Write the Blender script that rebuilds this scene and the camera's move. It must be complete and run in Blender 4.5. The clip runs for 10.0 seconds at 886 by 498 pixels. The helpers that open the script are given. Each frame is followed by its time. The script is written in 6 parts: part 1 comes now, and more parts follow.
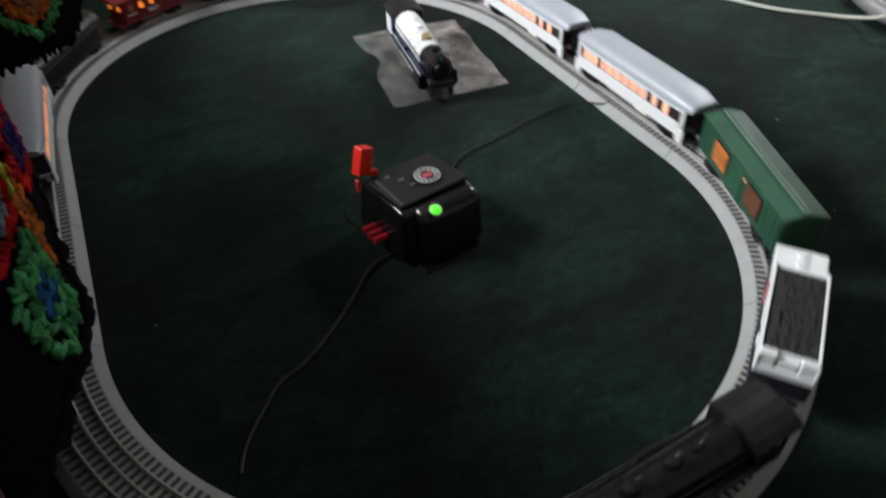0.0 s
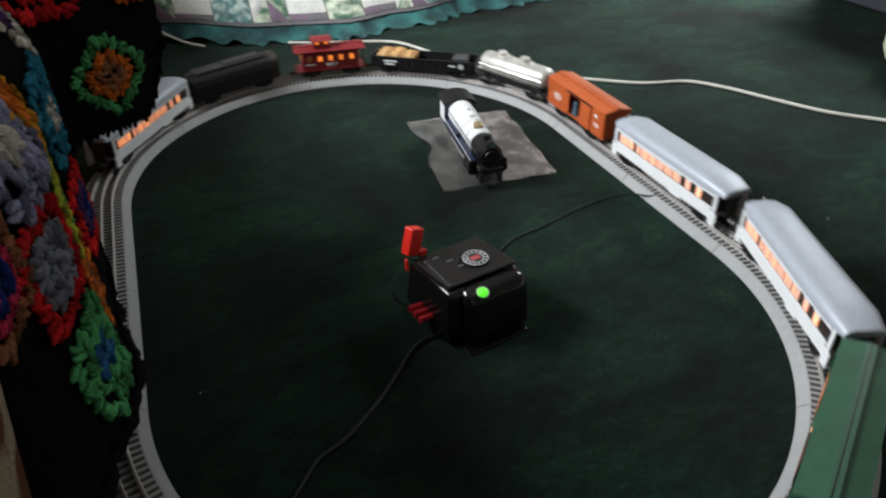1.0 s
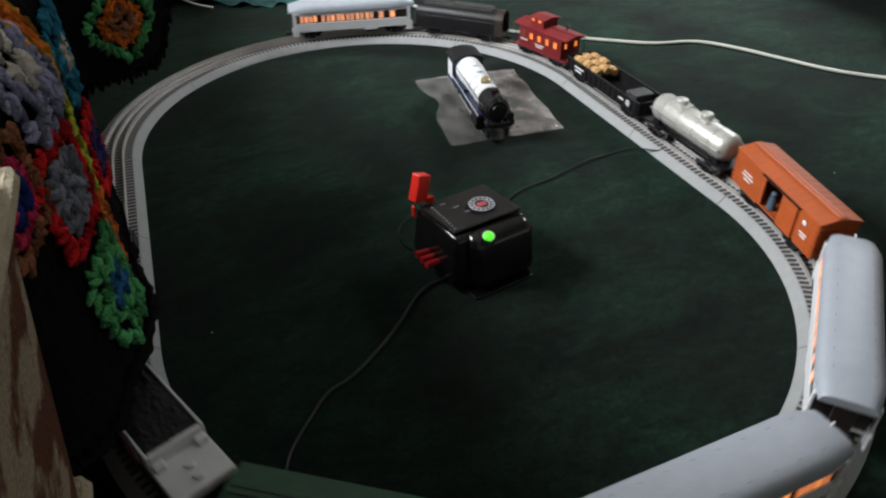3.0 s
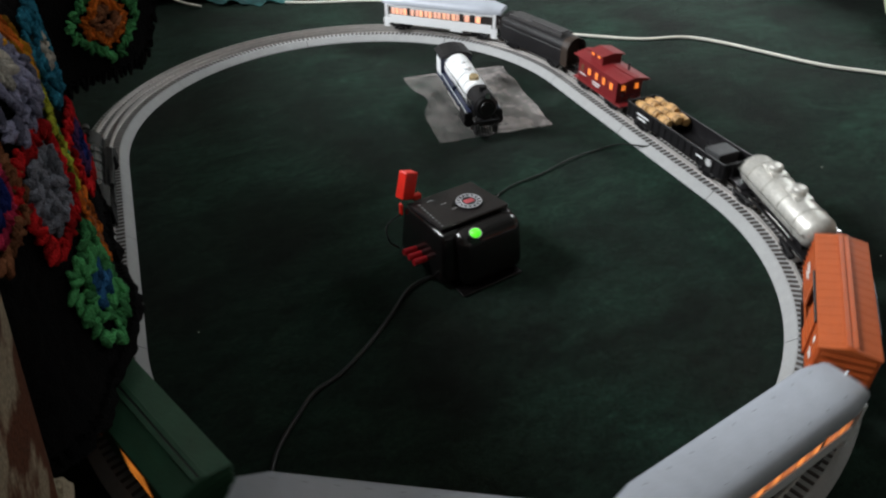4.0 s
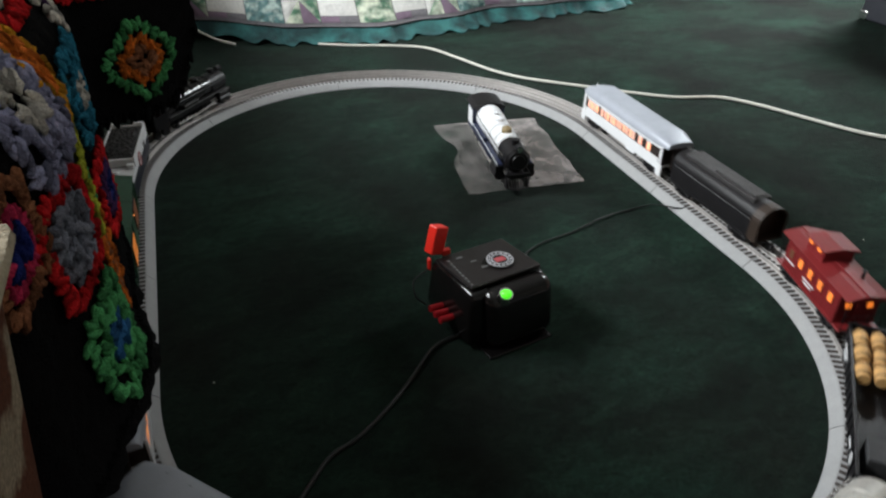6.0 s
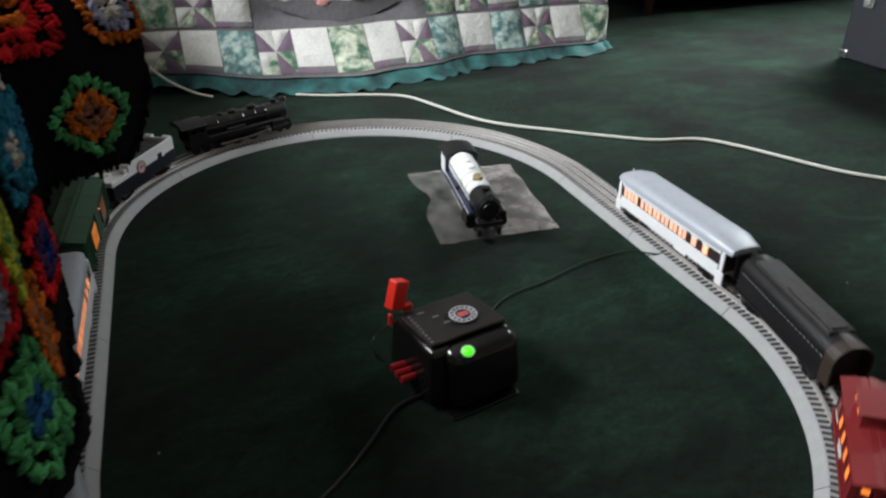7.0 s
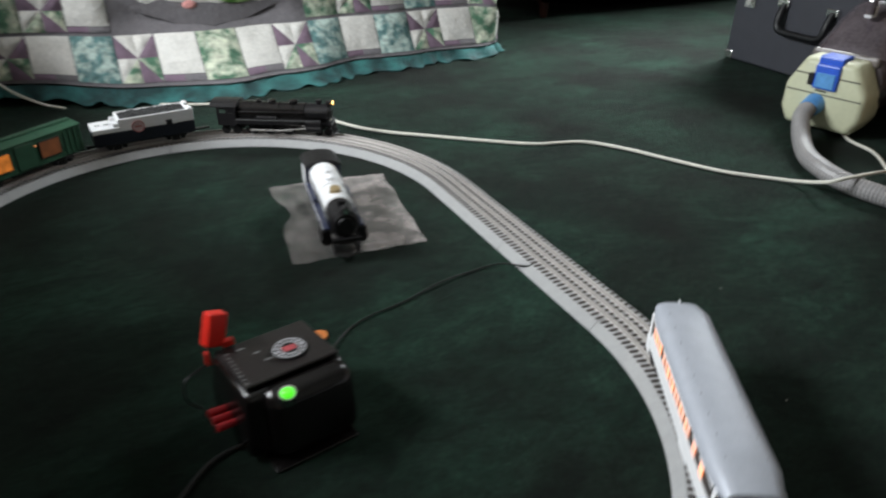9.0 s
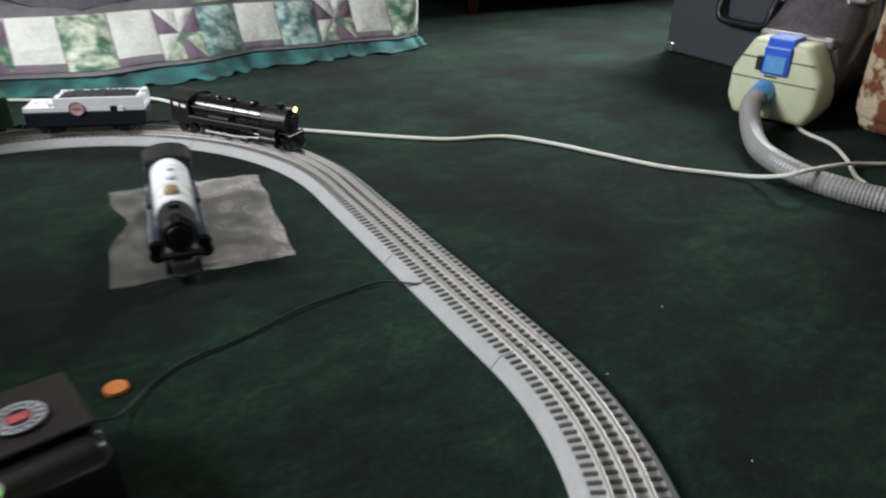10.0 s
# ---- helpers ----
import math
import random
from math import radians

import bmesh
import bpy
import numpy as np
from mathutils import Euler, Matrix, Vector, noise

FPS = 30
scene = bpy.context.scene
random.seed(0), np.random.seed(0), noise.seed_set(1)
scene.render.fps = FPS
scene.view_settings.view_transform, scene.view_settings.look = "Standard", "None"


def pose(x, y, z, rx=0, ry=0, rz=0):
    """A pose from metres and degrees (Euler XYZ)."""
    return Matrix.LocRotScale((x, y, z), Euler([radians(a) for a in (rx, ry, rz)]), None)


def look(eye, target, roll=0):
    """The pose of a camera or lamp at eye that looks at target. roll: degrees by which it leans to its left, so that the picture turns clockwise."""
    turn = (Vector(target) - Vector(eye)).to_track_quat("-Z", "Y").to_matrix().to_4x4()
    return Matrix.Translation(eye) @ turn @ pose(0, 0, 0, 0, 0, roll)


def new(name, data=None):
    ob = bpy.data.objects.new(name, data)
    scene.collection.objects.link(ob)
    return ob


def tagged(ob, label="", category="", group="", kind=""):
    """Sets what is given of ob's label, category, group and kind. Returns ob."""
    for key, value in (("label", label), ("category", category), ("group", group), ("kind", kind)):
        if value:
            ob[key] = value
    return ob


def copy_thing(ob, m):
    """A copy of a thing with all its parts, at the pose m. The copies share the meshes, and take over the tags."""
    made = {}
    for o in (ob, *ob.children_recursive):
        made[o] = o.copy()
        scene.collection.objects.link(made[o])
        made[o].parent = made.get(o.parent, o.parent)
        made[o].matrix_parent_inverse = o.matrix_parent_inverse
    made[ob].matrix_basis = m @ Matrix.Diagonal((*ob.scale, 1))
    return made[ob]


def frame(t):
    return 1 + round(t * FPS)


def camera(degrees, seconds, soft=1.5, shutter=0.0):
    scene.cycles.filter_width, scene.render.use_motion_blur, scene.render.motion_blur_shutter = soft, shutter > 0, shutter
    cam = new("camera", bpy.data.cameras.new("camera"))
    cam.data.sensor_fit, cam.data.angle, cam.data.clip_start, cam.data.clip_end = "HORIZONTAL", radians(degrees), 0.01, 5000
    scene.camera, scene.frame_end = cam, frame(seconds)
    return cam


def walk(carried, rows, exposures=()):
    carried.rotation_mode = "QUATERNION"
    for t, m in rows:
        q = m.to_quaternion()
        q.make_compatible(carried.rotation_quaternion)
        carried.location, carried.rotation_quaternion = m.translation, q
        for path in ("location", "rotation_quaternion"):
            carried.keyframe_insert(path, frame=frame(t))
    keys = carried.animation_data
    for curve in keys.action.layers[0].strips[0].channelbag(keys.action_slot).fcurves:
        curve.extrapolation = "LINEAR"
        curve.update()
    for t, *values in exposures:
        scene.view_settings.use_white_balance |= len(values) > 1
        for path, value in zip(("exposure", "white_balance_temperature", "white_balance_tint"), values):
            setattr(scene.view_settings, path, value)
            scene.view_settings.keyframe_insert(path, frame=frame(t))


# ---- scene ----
cam = camera(64.62, 10.0, soft=2.2, shutter=0.7)
# seconds, eye x y z, yaw, pitch, roll
ROWS = [
    (0.0, -0.2805, -0.8907, 0.6125, -25.48, -41.64, -1.43),
    (0.5, -0.2866, -0.8886, 0.6055, -23.45, -37.50, -1.35),
    (1.0, -0.2957, -0.8913, 0.6163, -21.90, -34.81, -0.76),
    (1.5, -0.2987, -0.8982, 0.6042, -19.96, -33.96, -0.46),
    (2.0, -0.2953, -0.9005, 0.6007, -18.43, -34.43, -0.69),
    (2.5, -0.3020, -0.9171, 0.5918, -20.13, -35.49, -0.89),
    (3.0, -0.3071, -0.9235, 0.5884, -21.06, -36.56, -1.00),
    (4.5, -0.2941, -0.9273, 0.5865, -21.83, -36.84, -0.99),
    (5.0, -0.3024, -0.9145, 0.5877, -22.62, -37.23, 0.34),
    (5.5, -0.3015, -0.8905, 0.5906, -21.44, -35.32, 1.22),
    (6.0, -0.3021, -0.8843, 0.5886, -20.19, -33.56, 0.94),
    (7.5, -0.2058, -0.8564, 0.5762, -20.48, -29.20, -1.00),
    (8.0, -0.1926, -0.8528, 0.5726, -21.54, -29.28, -1.12),
    (8.5, -0.1797, -0.8490, 0.5627, -23.96, -29.24, -0.37),
    (9.0, -0.1012, -0.8250, 0.5434, -26.47, -29.33, 0.51),
    (9.5, -0.0057, -0.7632, 0.4909, -28.49, -28.40, 1.17),
    (10.0, 0.0822, -0.6916, 0.4254, -30.53, -27.86, 1.24),
]
walk(cam, [(t, pose(x, y, z, 90 + pitch, 0, yaw) @ pose(0, 0, 0, 0, 0, roll)) for t, x, y, z, yaw, pitch, roll in ROWS])
# ---- world and light ----
world = bpy.data.worlds.new("World")
scene.world = world
world.use_nodes = True
wn = world.node_tree
sky = wn.nodes.new("ShaderNodeTexSky")
sky.sky_type, sky.sun_disc = "NISHITA", False
sky.sun_elevation, sky.sun_rotation = radians(42), radians(-60)
wn.links.new(sky.outputs[0], wn.nodes["Background"].inputs[0])
wn.nodes["Background"].inputs[1].default_value = 0.08
scene.view_settings.exposure = 0.0


def window_light(x, y, z, sx, sy, target, watts, colour):
    lamp = bpy.data.lights.new("window_light", "AREA")
    lamp.shape, lamp.size, lamp.size_y, lamp.energy, lamp.color = "RECTANGLE", sx, sy, watts, colour
    ob = new("window_light", lamp)
    ob.matrix_world = look((x, y, z), target)
    return ob


window_light(-1.50, 0.60, 1.36, 0.9, 0.55, (0.6, 0.1, 0.2), 84.0, (0.92, 0.97, 1.0))
# added fill lamp on the east side, narrowed to brighten the far right carpet
window_light(3.24, 1.55, 2.05, 1.1, 0.8, (1.50, 1.00, 0.0), 27.0, (0.92, 0.98, 1.0)).data.spread = radians(46)


# ---- materials ----
def mat(name, colour, rough=0.6, metal=0.0, var=0.25, scale=40.0, bump=0.0, bump_scale=200.0, glow=None, sheen=0.0, coat=0.0, per_piece=0.0, spec=0.5):
    """A procedural surface: colour varied at two scales, roughness varied, fine relief."""
    m = bpy.data.materials.new(name)
    m.use_nodes = True
    nt = m.node_tree
    b = nt.nodes["Principled BSDF"]
    tc = nt.nodes.new("ShaderNodeTexCoord")
    n1 = nt.nodes.new("ShaderNodeTexNoise")
    n1.inputs["Scale"].default_value, n1.inputs["Detail"].default_value = scale, 4
    n2 = nt.nodes.new("ShaderNodeTexNoise")
    n2.inputs["Scale"].default_value, n2.inputs["Detail"].default_value = scale * 7, 3
    nt.links.new(tc.outputs["Object"], n1.inputs[0])
    nt.links.new(tc.outputs["Object"], n2.inputs[0])
    add = nt.nodes.new("ShaderNodeMath")
    add.operation = "ADD"
    nt.links.new(n1.outputs[0], add.inputs[0])
    nt.links.new(n2.outputs[0], add.inputs[1])
    last = add.outputs[0]
    if per_piece:
        info = nt.nodes.new("ShaderNodeObjectInfo")
        mul = nt.nodes.new("ShaderNodeMath")
        mul.operation = "MULTIPLY_ADD"
        mul.inputs[1].default_value = per_piece
        nt.links.new(info.outputs["Random"], mul.inputs[0])
        nt.links.new(last, mul.inputs[2])
        last = mul.outputs[0]
    ramp = nt.nodes.new("ShaderNodeMapRange")
    ramp.inputs[1].default_value, ramp.inputs[2].default_value = 0.6, 1.4
    ramp.inputs[3].default_value, ramp.inputs[4].default_value = 1 - var, 1 + var
    nt.links.new(last, ramp.inputs[0])
    mix = nt.nodes.new("ShaderNodeVectorMath")
    mix.operation = "SCALE"
    mix.inputs[0].default_value = colour
    nt.links.new(ramp.outputs[0], mix.inputs["Scale"])
    nt.links.new(mix.outputs[0], b.inputs["Base Color"])
    rr = nt.nodes.new("ShaderNodeMapRange")
    rr.inputs[3].default_value, rr.inputs[4].default_value = max(rough - 0.12, 0.03), min(rough + 0.12, 1)
    nt.links.new(n2.outputs[0], rr.inputs[0])
    nt.links.new(rr.outputs[0], b.inputs["Roughness"])
    b.inputs["Metallic"].default_value = metal
    b.inputs["Specular IOR Level"].default_value = spec
    b.inputs["Sheen Weight"].default_value = sheen
    b.inputs["Coat Weight"].default_value = coat
    if glow:
        b.inputs["Emission Color"].default_value = (*glow[:3], 1)
        g = nt.nodes.new("ShaderNodeMapRange")
        g.inputs[1].default_value, g.inputs[2].default_value = 0.3, 0.7
        g.inputs[3].default_value, g.inputs[4].default_value = glow[3] * 0.5, glow[3] * 1.5
        nt.links.new(n1.outputs[0], g.inputs[0])
        nt.links.new(g.outputs[0], b.inputs["Emission Strength"])
    if bump:
        n3 = nt.nodes.new("ShaderNodeTexNoise")
        n3.inputs["Scale"].default_value, n3.inputs["Detail"].default_value = bump_scale, 3
        nt.links.new(tc.outputs["Object"], n3.inputs[0])
        bm_ = nt.nodes.new("ShaderNodeBump")
        bm_.inputs["Strength"].default_value, bm_.inputs["Distance"].default_value = bump, 0.004
        nt.links.new(n3.outputs[0], bm_.inputs["Height"])
        nt.links.new(bm_.outputs[0], b.inputs["Normal"])
    return m


def two_tone(name, a, b_, scale, low, high, rough=0.85, bump=0.0, bump_scale=300.0, sheen=0.0, stretch=(1, 1, 1), fine=0.3):
    """Two colours in soft patches, with fine grain over them."""
    m = mat(name, a, rough, bump=bump, bump_scale=bump_scale, sheen=sheen)
    nt = m.node_tree
    b = nt.nodes["Principled BSDF"]
    tc = nt.nodes.new("ShaderNodeTexCoord")
    mp = nt.nodes.new("ShaderNodeMapping")
    mp.inputs["Scale"].default_value = stretch
    n = nt.nodes.new("ShaderNodeTexNoise")
    n.inputs["Scale"].default_value, n.inputs["Detail"].default_value = scale, 5
    r = nt.nodes.new("ShaderNodeValToRGB")
    r.color_ramp.elements[0].position, r.color_ramp.elements[1].position = low, high
    r.color_ramp.elements[0].color, r.color_ramp.elements[1].color = (*a, 1), (*b_, 1)
    g = nt.nodes.new("ShaderNodeTexNoise")
    g.inputs["Scale"].default_value, g.inputs["Detail"].default_value = bump_scale * 1.3, 2
    mr = nt.nodes.new("ShaderNodeMapRange")
    mr.inputs[1].default_value, mr.inputs[2].default_value = 0.3, 0.7
    mr.inputs[3].default_value, mr.inputs[4].default_value = 1 - fine, 1 + fine
    sc = nt.nodes.new("ShaderNodeVectorMath")
    sc.operation = "SCALE"
    nt.links.new(tc.outputs["Object"], mp.inputs[0])
    nt.links.new(mp.outputs[0], n.inputs[0])
    nt.links.new(tc.outputs["Object"], g.inputs[0])
    nt.links.new(n.outputs[0], r.inputs[0])
    nt.links.new(g.outputs[0], mr.inputs[0])
    nt.links.new(r.outputs[0], sc.inputs[0])
    nt.links.new(mr.outputs[0], sc.inputs["Scale"])
    nt.links.new(sc.outputs[0], b.inputs["Base Color"])
    return m


CARPET = two_tone("carpet", (0.0034, 0.0050, 0.0034), (0.0085, 0.0280, 0.0178), 3.4, 0.32, 0.78, 0.95, 0.7, 900, 0.03, fine=0.7)


def brush(m, scale, low, high, stretch, turn):
    """Multiplies a carpet's colour by soft strokes, as feet and cleaners leave in the pile."""
    nt = m.node_tree
    b = nt.nodes["Principled BSDF"]
    old = b.inputs["Base Color"].links[0].from_socket
    tc = nt.nodes.new("ShaderNodeTexCoord")
    mp = nt.nodes.new("ShaderNodeMapping")
    mp.inputs["Scale"].default_value = stretch
    mp.inputs["Rotation"].default_value = (0, 0, radians(turn))
    n = nt.nodes.new("ShaderNodeTexNoise")
    n.inputs["Scale"].default_value, n.inputs["Detail"].default_value, n.inputs["Distortion"].default_value = scale, 5, 0.8
    mr = nt.nodes.new("ShaderNodeMapRange")
    mr.inputs[1].default_value, mr.inputs[2].default_value = 0.36, 0.66
    mr.inputs[3].default_value, mr.inputs[4].default_value = low, high
    sc = nt.nodes.new("ShaderNodeVectorMath")
    sc.operation = "SCALE"
    nt.links.new(tc.outputs["Object"], mp.inputs[0])
    nt.links.new(mp.outputs[0], n.inputs[0])
    nt.links.new(n.outputs[0], mr.inputs[0])
    nt.links.new(old, sc.inputs[0])
    nt.links.new(mr.outputs[0], sc.inputs["Scale"])
    nt.links.new(sc.outputs[0], b.inputs["Base Color"])


brush(CARPET, 7, 0.72, 1.42, (1.0, 1.9, 1.0), 35)
brush(CARPET, 26, 0.80, 1.30, (1.0, 1.8, 1.0), 80)
brush(CARPET, 60, 0.78, 1.28, (1.0, 1.5, 1.0), -25)
brush(CARPET, 190, 0.74, 1.32, (1.0, 1.2, 1.0), 10)
CARPET.node_tree.nodes["Principled BSDF"].inputs["Specular IOR Level"].default_value = 0.08
WALL = mat("wall_paint", (0.45, 0.44, 0.40), 0.9, var=0.06, scale=3, bump=0.15)
CEIL = mat("ceiling_paint", (0.7, 0.7, 0.68), 0.9, var=0.05, scale=3)
TRIM = mat("white_trim", (0.75, 0.74, 0.7), 0.5, var=0.08)
GLASS_SKY = mat("bright_window", (0.8, 0.9, 1.0), 0.2, glow=(0.85, 0.95, 1.0, 1.5))
ROADBED = mat("grey_roadbed", (0.36, 0.36, 0.36), 0.75, var=0.1, scale=60, bump=0.35, bump_scale=900)
TIE = mat("dark_tie", (0.060, 0.050, 0.046), 0.8, var=0.3, bump=0.3, bump_scale=600, per_piece=0.4)
RAIL = mat("nickel_rail", (0.54, 0.51, 0.49), 0.48, 0.75, var=0.15, scale=90)
BLACK = mat("black_plastic", (0.007, 0.007, 0.008), 0.42, var=0.3, bump=0.05)
BLACK_SATIN = mat("black_painted_metal", (0.011, 0.010, 0.011), 0.38, 0.1, var=0.4, scale=60, bump=0.15, bump_scale=500, spec=0.4)
BLACK_GLOSS = mat("glossy_black_plastic", (0.006, 0.005, 0.005), 0.20, var=0.25, spec=0.5)
TOP_GREY = mat("scuffed_black_plastic", (0.012, 0.009, 0.009), 0.36, var=0.3, bump=0.15, bump_scale=700)
WHITE = mat("white_plastic", (0.78, 0.78, 0.79), 0.4, var=0.05, scale=50)
SILVER_ROOF = mat("silver_grey_roof", (0.40, 0.42, 0.47), 0.45, 0.1, var=0.08, scale=60, bump=0.06)
VENT = mat("dull_grey_vent", (0.17, 0.17, 0.19), 0.5)
SOOTY = mat("sooty_grey_plastic", (0.030, 0.027, 0.027), 0.6, var=0.5, scale=60, bump=0.5, bump_scale=300)
LIT_RED = mat("amber_lit_window", (0.42, 0.13, 0.04), 0.4, glow=(1.0, 0.24, 0.03, 1.0), var=0.1, scale=60)
WINDOW_BAND = mat("dark_window_band", (0.03, 0.022, 0.02), 0.4, var=0.3)
LIT = mat("lit_window", (0.84, 0.56, 0.47), 0.4, glow=(1.0, 0.27, 0.07, 0.48), var=0.1, scale=25)
LIT_HOT = mat("bright_lit_window", (0.84, 0.56, 0.45), 0.4, glow=(1.0, 0.30, 0.06, 0.80), var=0.1, scale=60)
LIT_PANE = mat("lit_display_pane", (0.09, 0.045, 0.025), 0.35, glow=(1.0, 0.30, 0.04, 0.40), var=0.4, scale=70)
LIT_DIM = mat("dim_lit_window", (0.08, 0.04, 0.025), 0.35, glow=(1.0, 0.30, 0.08, 0.05), var=0.2, scale=60)
HEADLAMP = mat("lit_headlamp", (1, 0.8, 0.5), 0.3, glow=(1.0, 0.55, 0.15, 6.0))
GREEN_CAR = mat("green_painted_plastic", (0.024, 0.082, 0.045), 0.45, var=0.3, scale=40, bump=0.12, bump_scale=400)
ORANGE_CAR = mat("orange_painted_plastic", (0.47, 0.095, 0.022), 0.5, var=0.12, scale=40, bump=0.1, bump_scale=400)
ORANGE_DK = mat("dark_orange_seam", (0.32, 0.062, 0.014), 0.6)
RED_CAR = mat("dark_red_painted_plastic", (0.19, 0.014, 0.016), 0.5, var=0.18, scale=40, bump=0.1)
SILVER = mat("silver_tank", (0.56, 0.54, 0.50), 0.44, 0.45, var=0.25, scale=40)
WOODB = mat("wooden_barrel", (0.56, 0.32, 0.12), 0.55, var=0.3, scale=80, bump=0.2)
HOOP = mat("barrel_hoop", (0.16, 0.08, 0.03), 0.6)
COAL = mat("black_coal", (0.012, 0.012, 0.013), 0.55, var=0.5, scale=200, bump=0.9, bump_scale=500)
NAVY_DK = mat("blackish_navy_paint", (0.009, 0.011, 0.020), 0.4, var=0.2)
NAVY = mat("navy_paint", (0.016, 0.022, 0.055), 0.38, var=0.2)
CREAM = mat("cream_plastic", (0.56, 0.57, 0.40), 0.45, var=0.07, scale=15)
BLUE = mat("blue_plastic", (0.03, 0.11, 0.60), 0.35, var=0.12)
BLUE_LT = mat("light_blue_plastic", (0.10, 0.30, 0.62), 0.4)
SMOKE_GREY = mat("smoky_grey_plastic", (0.085, 0.070, 0.078), 0.14, var=0.35, scale=18, bump=0.2, bump_scale=20, coat=0.4)
HOSE = mat("grey_ribbed_hose", (0.30, 0.29, 0.29), 0.38, 0.2, var=0.15)
CASE = mat("charcoal_vinyl", (0.038, 0.040, 0.050), 0.6, var=0.15, scale=30, bump=0.35, bump_scale=500)
CHROME = mat("chrome", (0.75, 0.74, 0.72), 0.22, 1.0, var=0.1)
RED = mat("red_plastic", (0.72, 0.022, 0.012), 0.35, var=0.08)
RED_DK = mat("deep_red_plastic", (0.34, 0.008, 0.014), 0.35, var=0.12)
LED = mat("lit_green_lamp", (0.1, 0.8, 0.05), 0.3, glow=(0.10, 1.0, 0.02, 0.9), scale=300)
CORD = mat("white_cord", (0.62, 0.60, 0.53), 0.6, var=0.1)
WIRE = mat("black_wire", (0.008, 0.008, 0.008), 0.40, var=0.2, spec=0.4)
MAHOG = mat("dark_mahogany", (0.055, 0.014, 0.009), 0.4, var=0.35, scale=12, bump=0.1)
TEAL = two_tone("teal_cloth", (0.006, 0.034, 0.036), (0.030, 0.15, 0.145), 14, 0.38, 0.66, 0.85, 0.3, 500)
Q_WHITE = mat("white_cotton", (0.60, 0.585, 0.555), 0.9, var=0.2, scale=16, bump=1.0, bump_scale=60, per_piece=0.3)
Q_PURPLE = mat("dusky_purple_cotton", (0.16, 0.11, 0.15), 0.9, var=0.25, scale=60, bump=0.5, bump_scale=60, per_piece=0.3)
Q_TEAL = two_tone("teal_floral_cotton", (0.10, 0.20, 0.20), (0.42, 0.52, 0.48), 38, 0.42, 0.58, 0.9, 0.5, 60)
Q_GREEN = two_tone("leaf_print_cotton", (0.07, 0.16, 0.10), (0.55, 0.58, 0.46), 30, 0.40, 0.60, 0.9, 0.5, 60)
Q_LEAF = two_tone("green_leaf_cotton", (0.10, 0.26, 0.05), (0.40, 0.58, 0.25), 30, 0.35, 0.65, 0.9, 0.5, 60)
Q_ORANGE = mat("orange_cotton", (0.72, 0.24, 0.07), 0.9, var=0.1, bump=0.4, bump_scale=60)
Q_PINK = mat("pink_cotton", (0.66, 0.30, 0.28), 0.9, var=0.1)
Q_SASH = mat("grey_mauve_sashing", (0.15, 0.14, 0.15), 0.9, var=0.25, scale=60, bump=0.5, bump_scale=80)
SOFA = two_tone("beige_floral_upholstery", (0.46, 0.37, 0.26), (0.15, 0.045, 0.018), 20, 0.47, 0.54, 0.9, 0.5, 300)
PIPING = mat("pale_cord_cloth", (0.50, 0.42, 0.30), 0.9, var=0.2, scale=90, bump=0.6, bump_scale=300)
PINKBEIGE = mat("plain_pink_beige_cloth", (0.42, 0.33, 0.28), 0.9, var=0.12, bump=0.3)
YARN = {}


def per_stitch(m):
    """Makes each stitch of a yarn a little lighter or darker than its neighbours."""
    nt = m.node_tree
    b = nt.nodes["Principled BSDF"]
    old = b.inputs["Base Color"].links[0].from_socket
    geo = nt.nodes.new("ShaderNodeNewGeometry")
    mr = nt.nodes.new("ShaderNodeMapRange")
    mr.inputs[3].default_value, mr.inputs[4].default_value = 0.45, 1.5
    sc = nt.nodes.new("ShaderNodeVectorMath")
    sc.operation = "SCALE"
    nt.links.new(geo.outputs["Random Per Island"], mr.inputs[0])
    nt.links.new(old, sc.inputs[0])
    nt.links.new(mr.outputs[0], sc.inputs["Scale"])
    nt.links.new(sc.outputs[0], b.inputs["Base Color"])


for key, c in dict(black=(0.0045, 0.0042, 0.0045), green=(0.09, 0.36, 0.13), blue=(0.03, 0.12, 0.27), red=(0.62, 0.018, 0.022), grey=(0.22, 0.23, 0.28),
                   navy=(0.018, 0.03, 0.16), pink=(0.55, 0.035, 0.10), brown=(0.30, 0.12, 0.06), orange=(0.58, 0.14, 0.02), gold=(0.60, 0.27, 0.02),
                   yellow=(0.45, 0.48, 0.05), teal=(0.03, 0.20, 0.30), lilac=(0.30, 0.30, 0.44), white=(0.60, 0.56, 0.50), purple=(0.07, 0.03, 0.10)).items():
    YARN[key] = mat(key + "_yarn", c, 0.95, var=0.4, scale=120, bump=1.0, bump_scale=420, spec=0.08)
    per_stitch(YARN[key])


# ---- mesh helpers ----
def part(name, bm, material, parent=None, label=""):
    me = bpy.data.meshes.new(name)
    bm.normal_update()
    bm.to_mesh(me)
    bm.free()
    ob = new(name, me)
    for m in material if isinstance(material, (list, tuple)) else [material]:
        me.materials.append(m)
    if parent is not None:
        ob.parent = parent
    if label:
        ob["label"] = label
    return ob


def thing(name, label, category, group="", m=None):
    ob = new(name)
    ob.empty_display_size = 0.05
    if m is not None:
        ob.matrix_basis = m
    return tagged(ob, label, category, group)


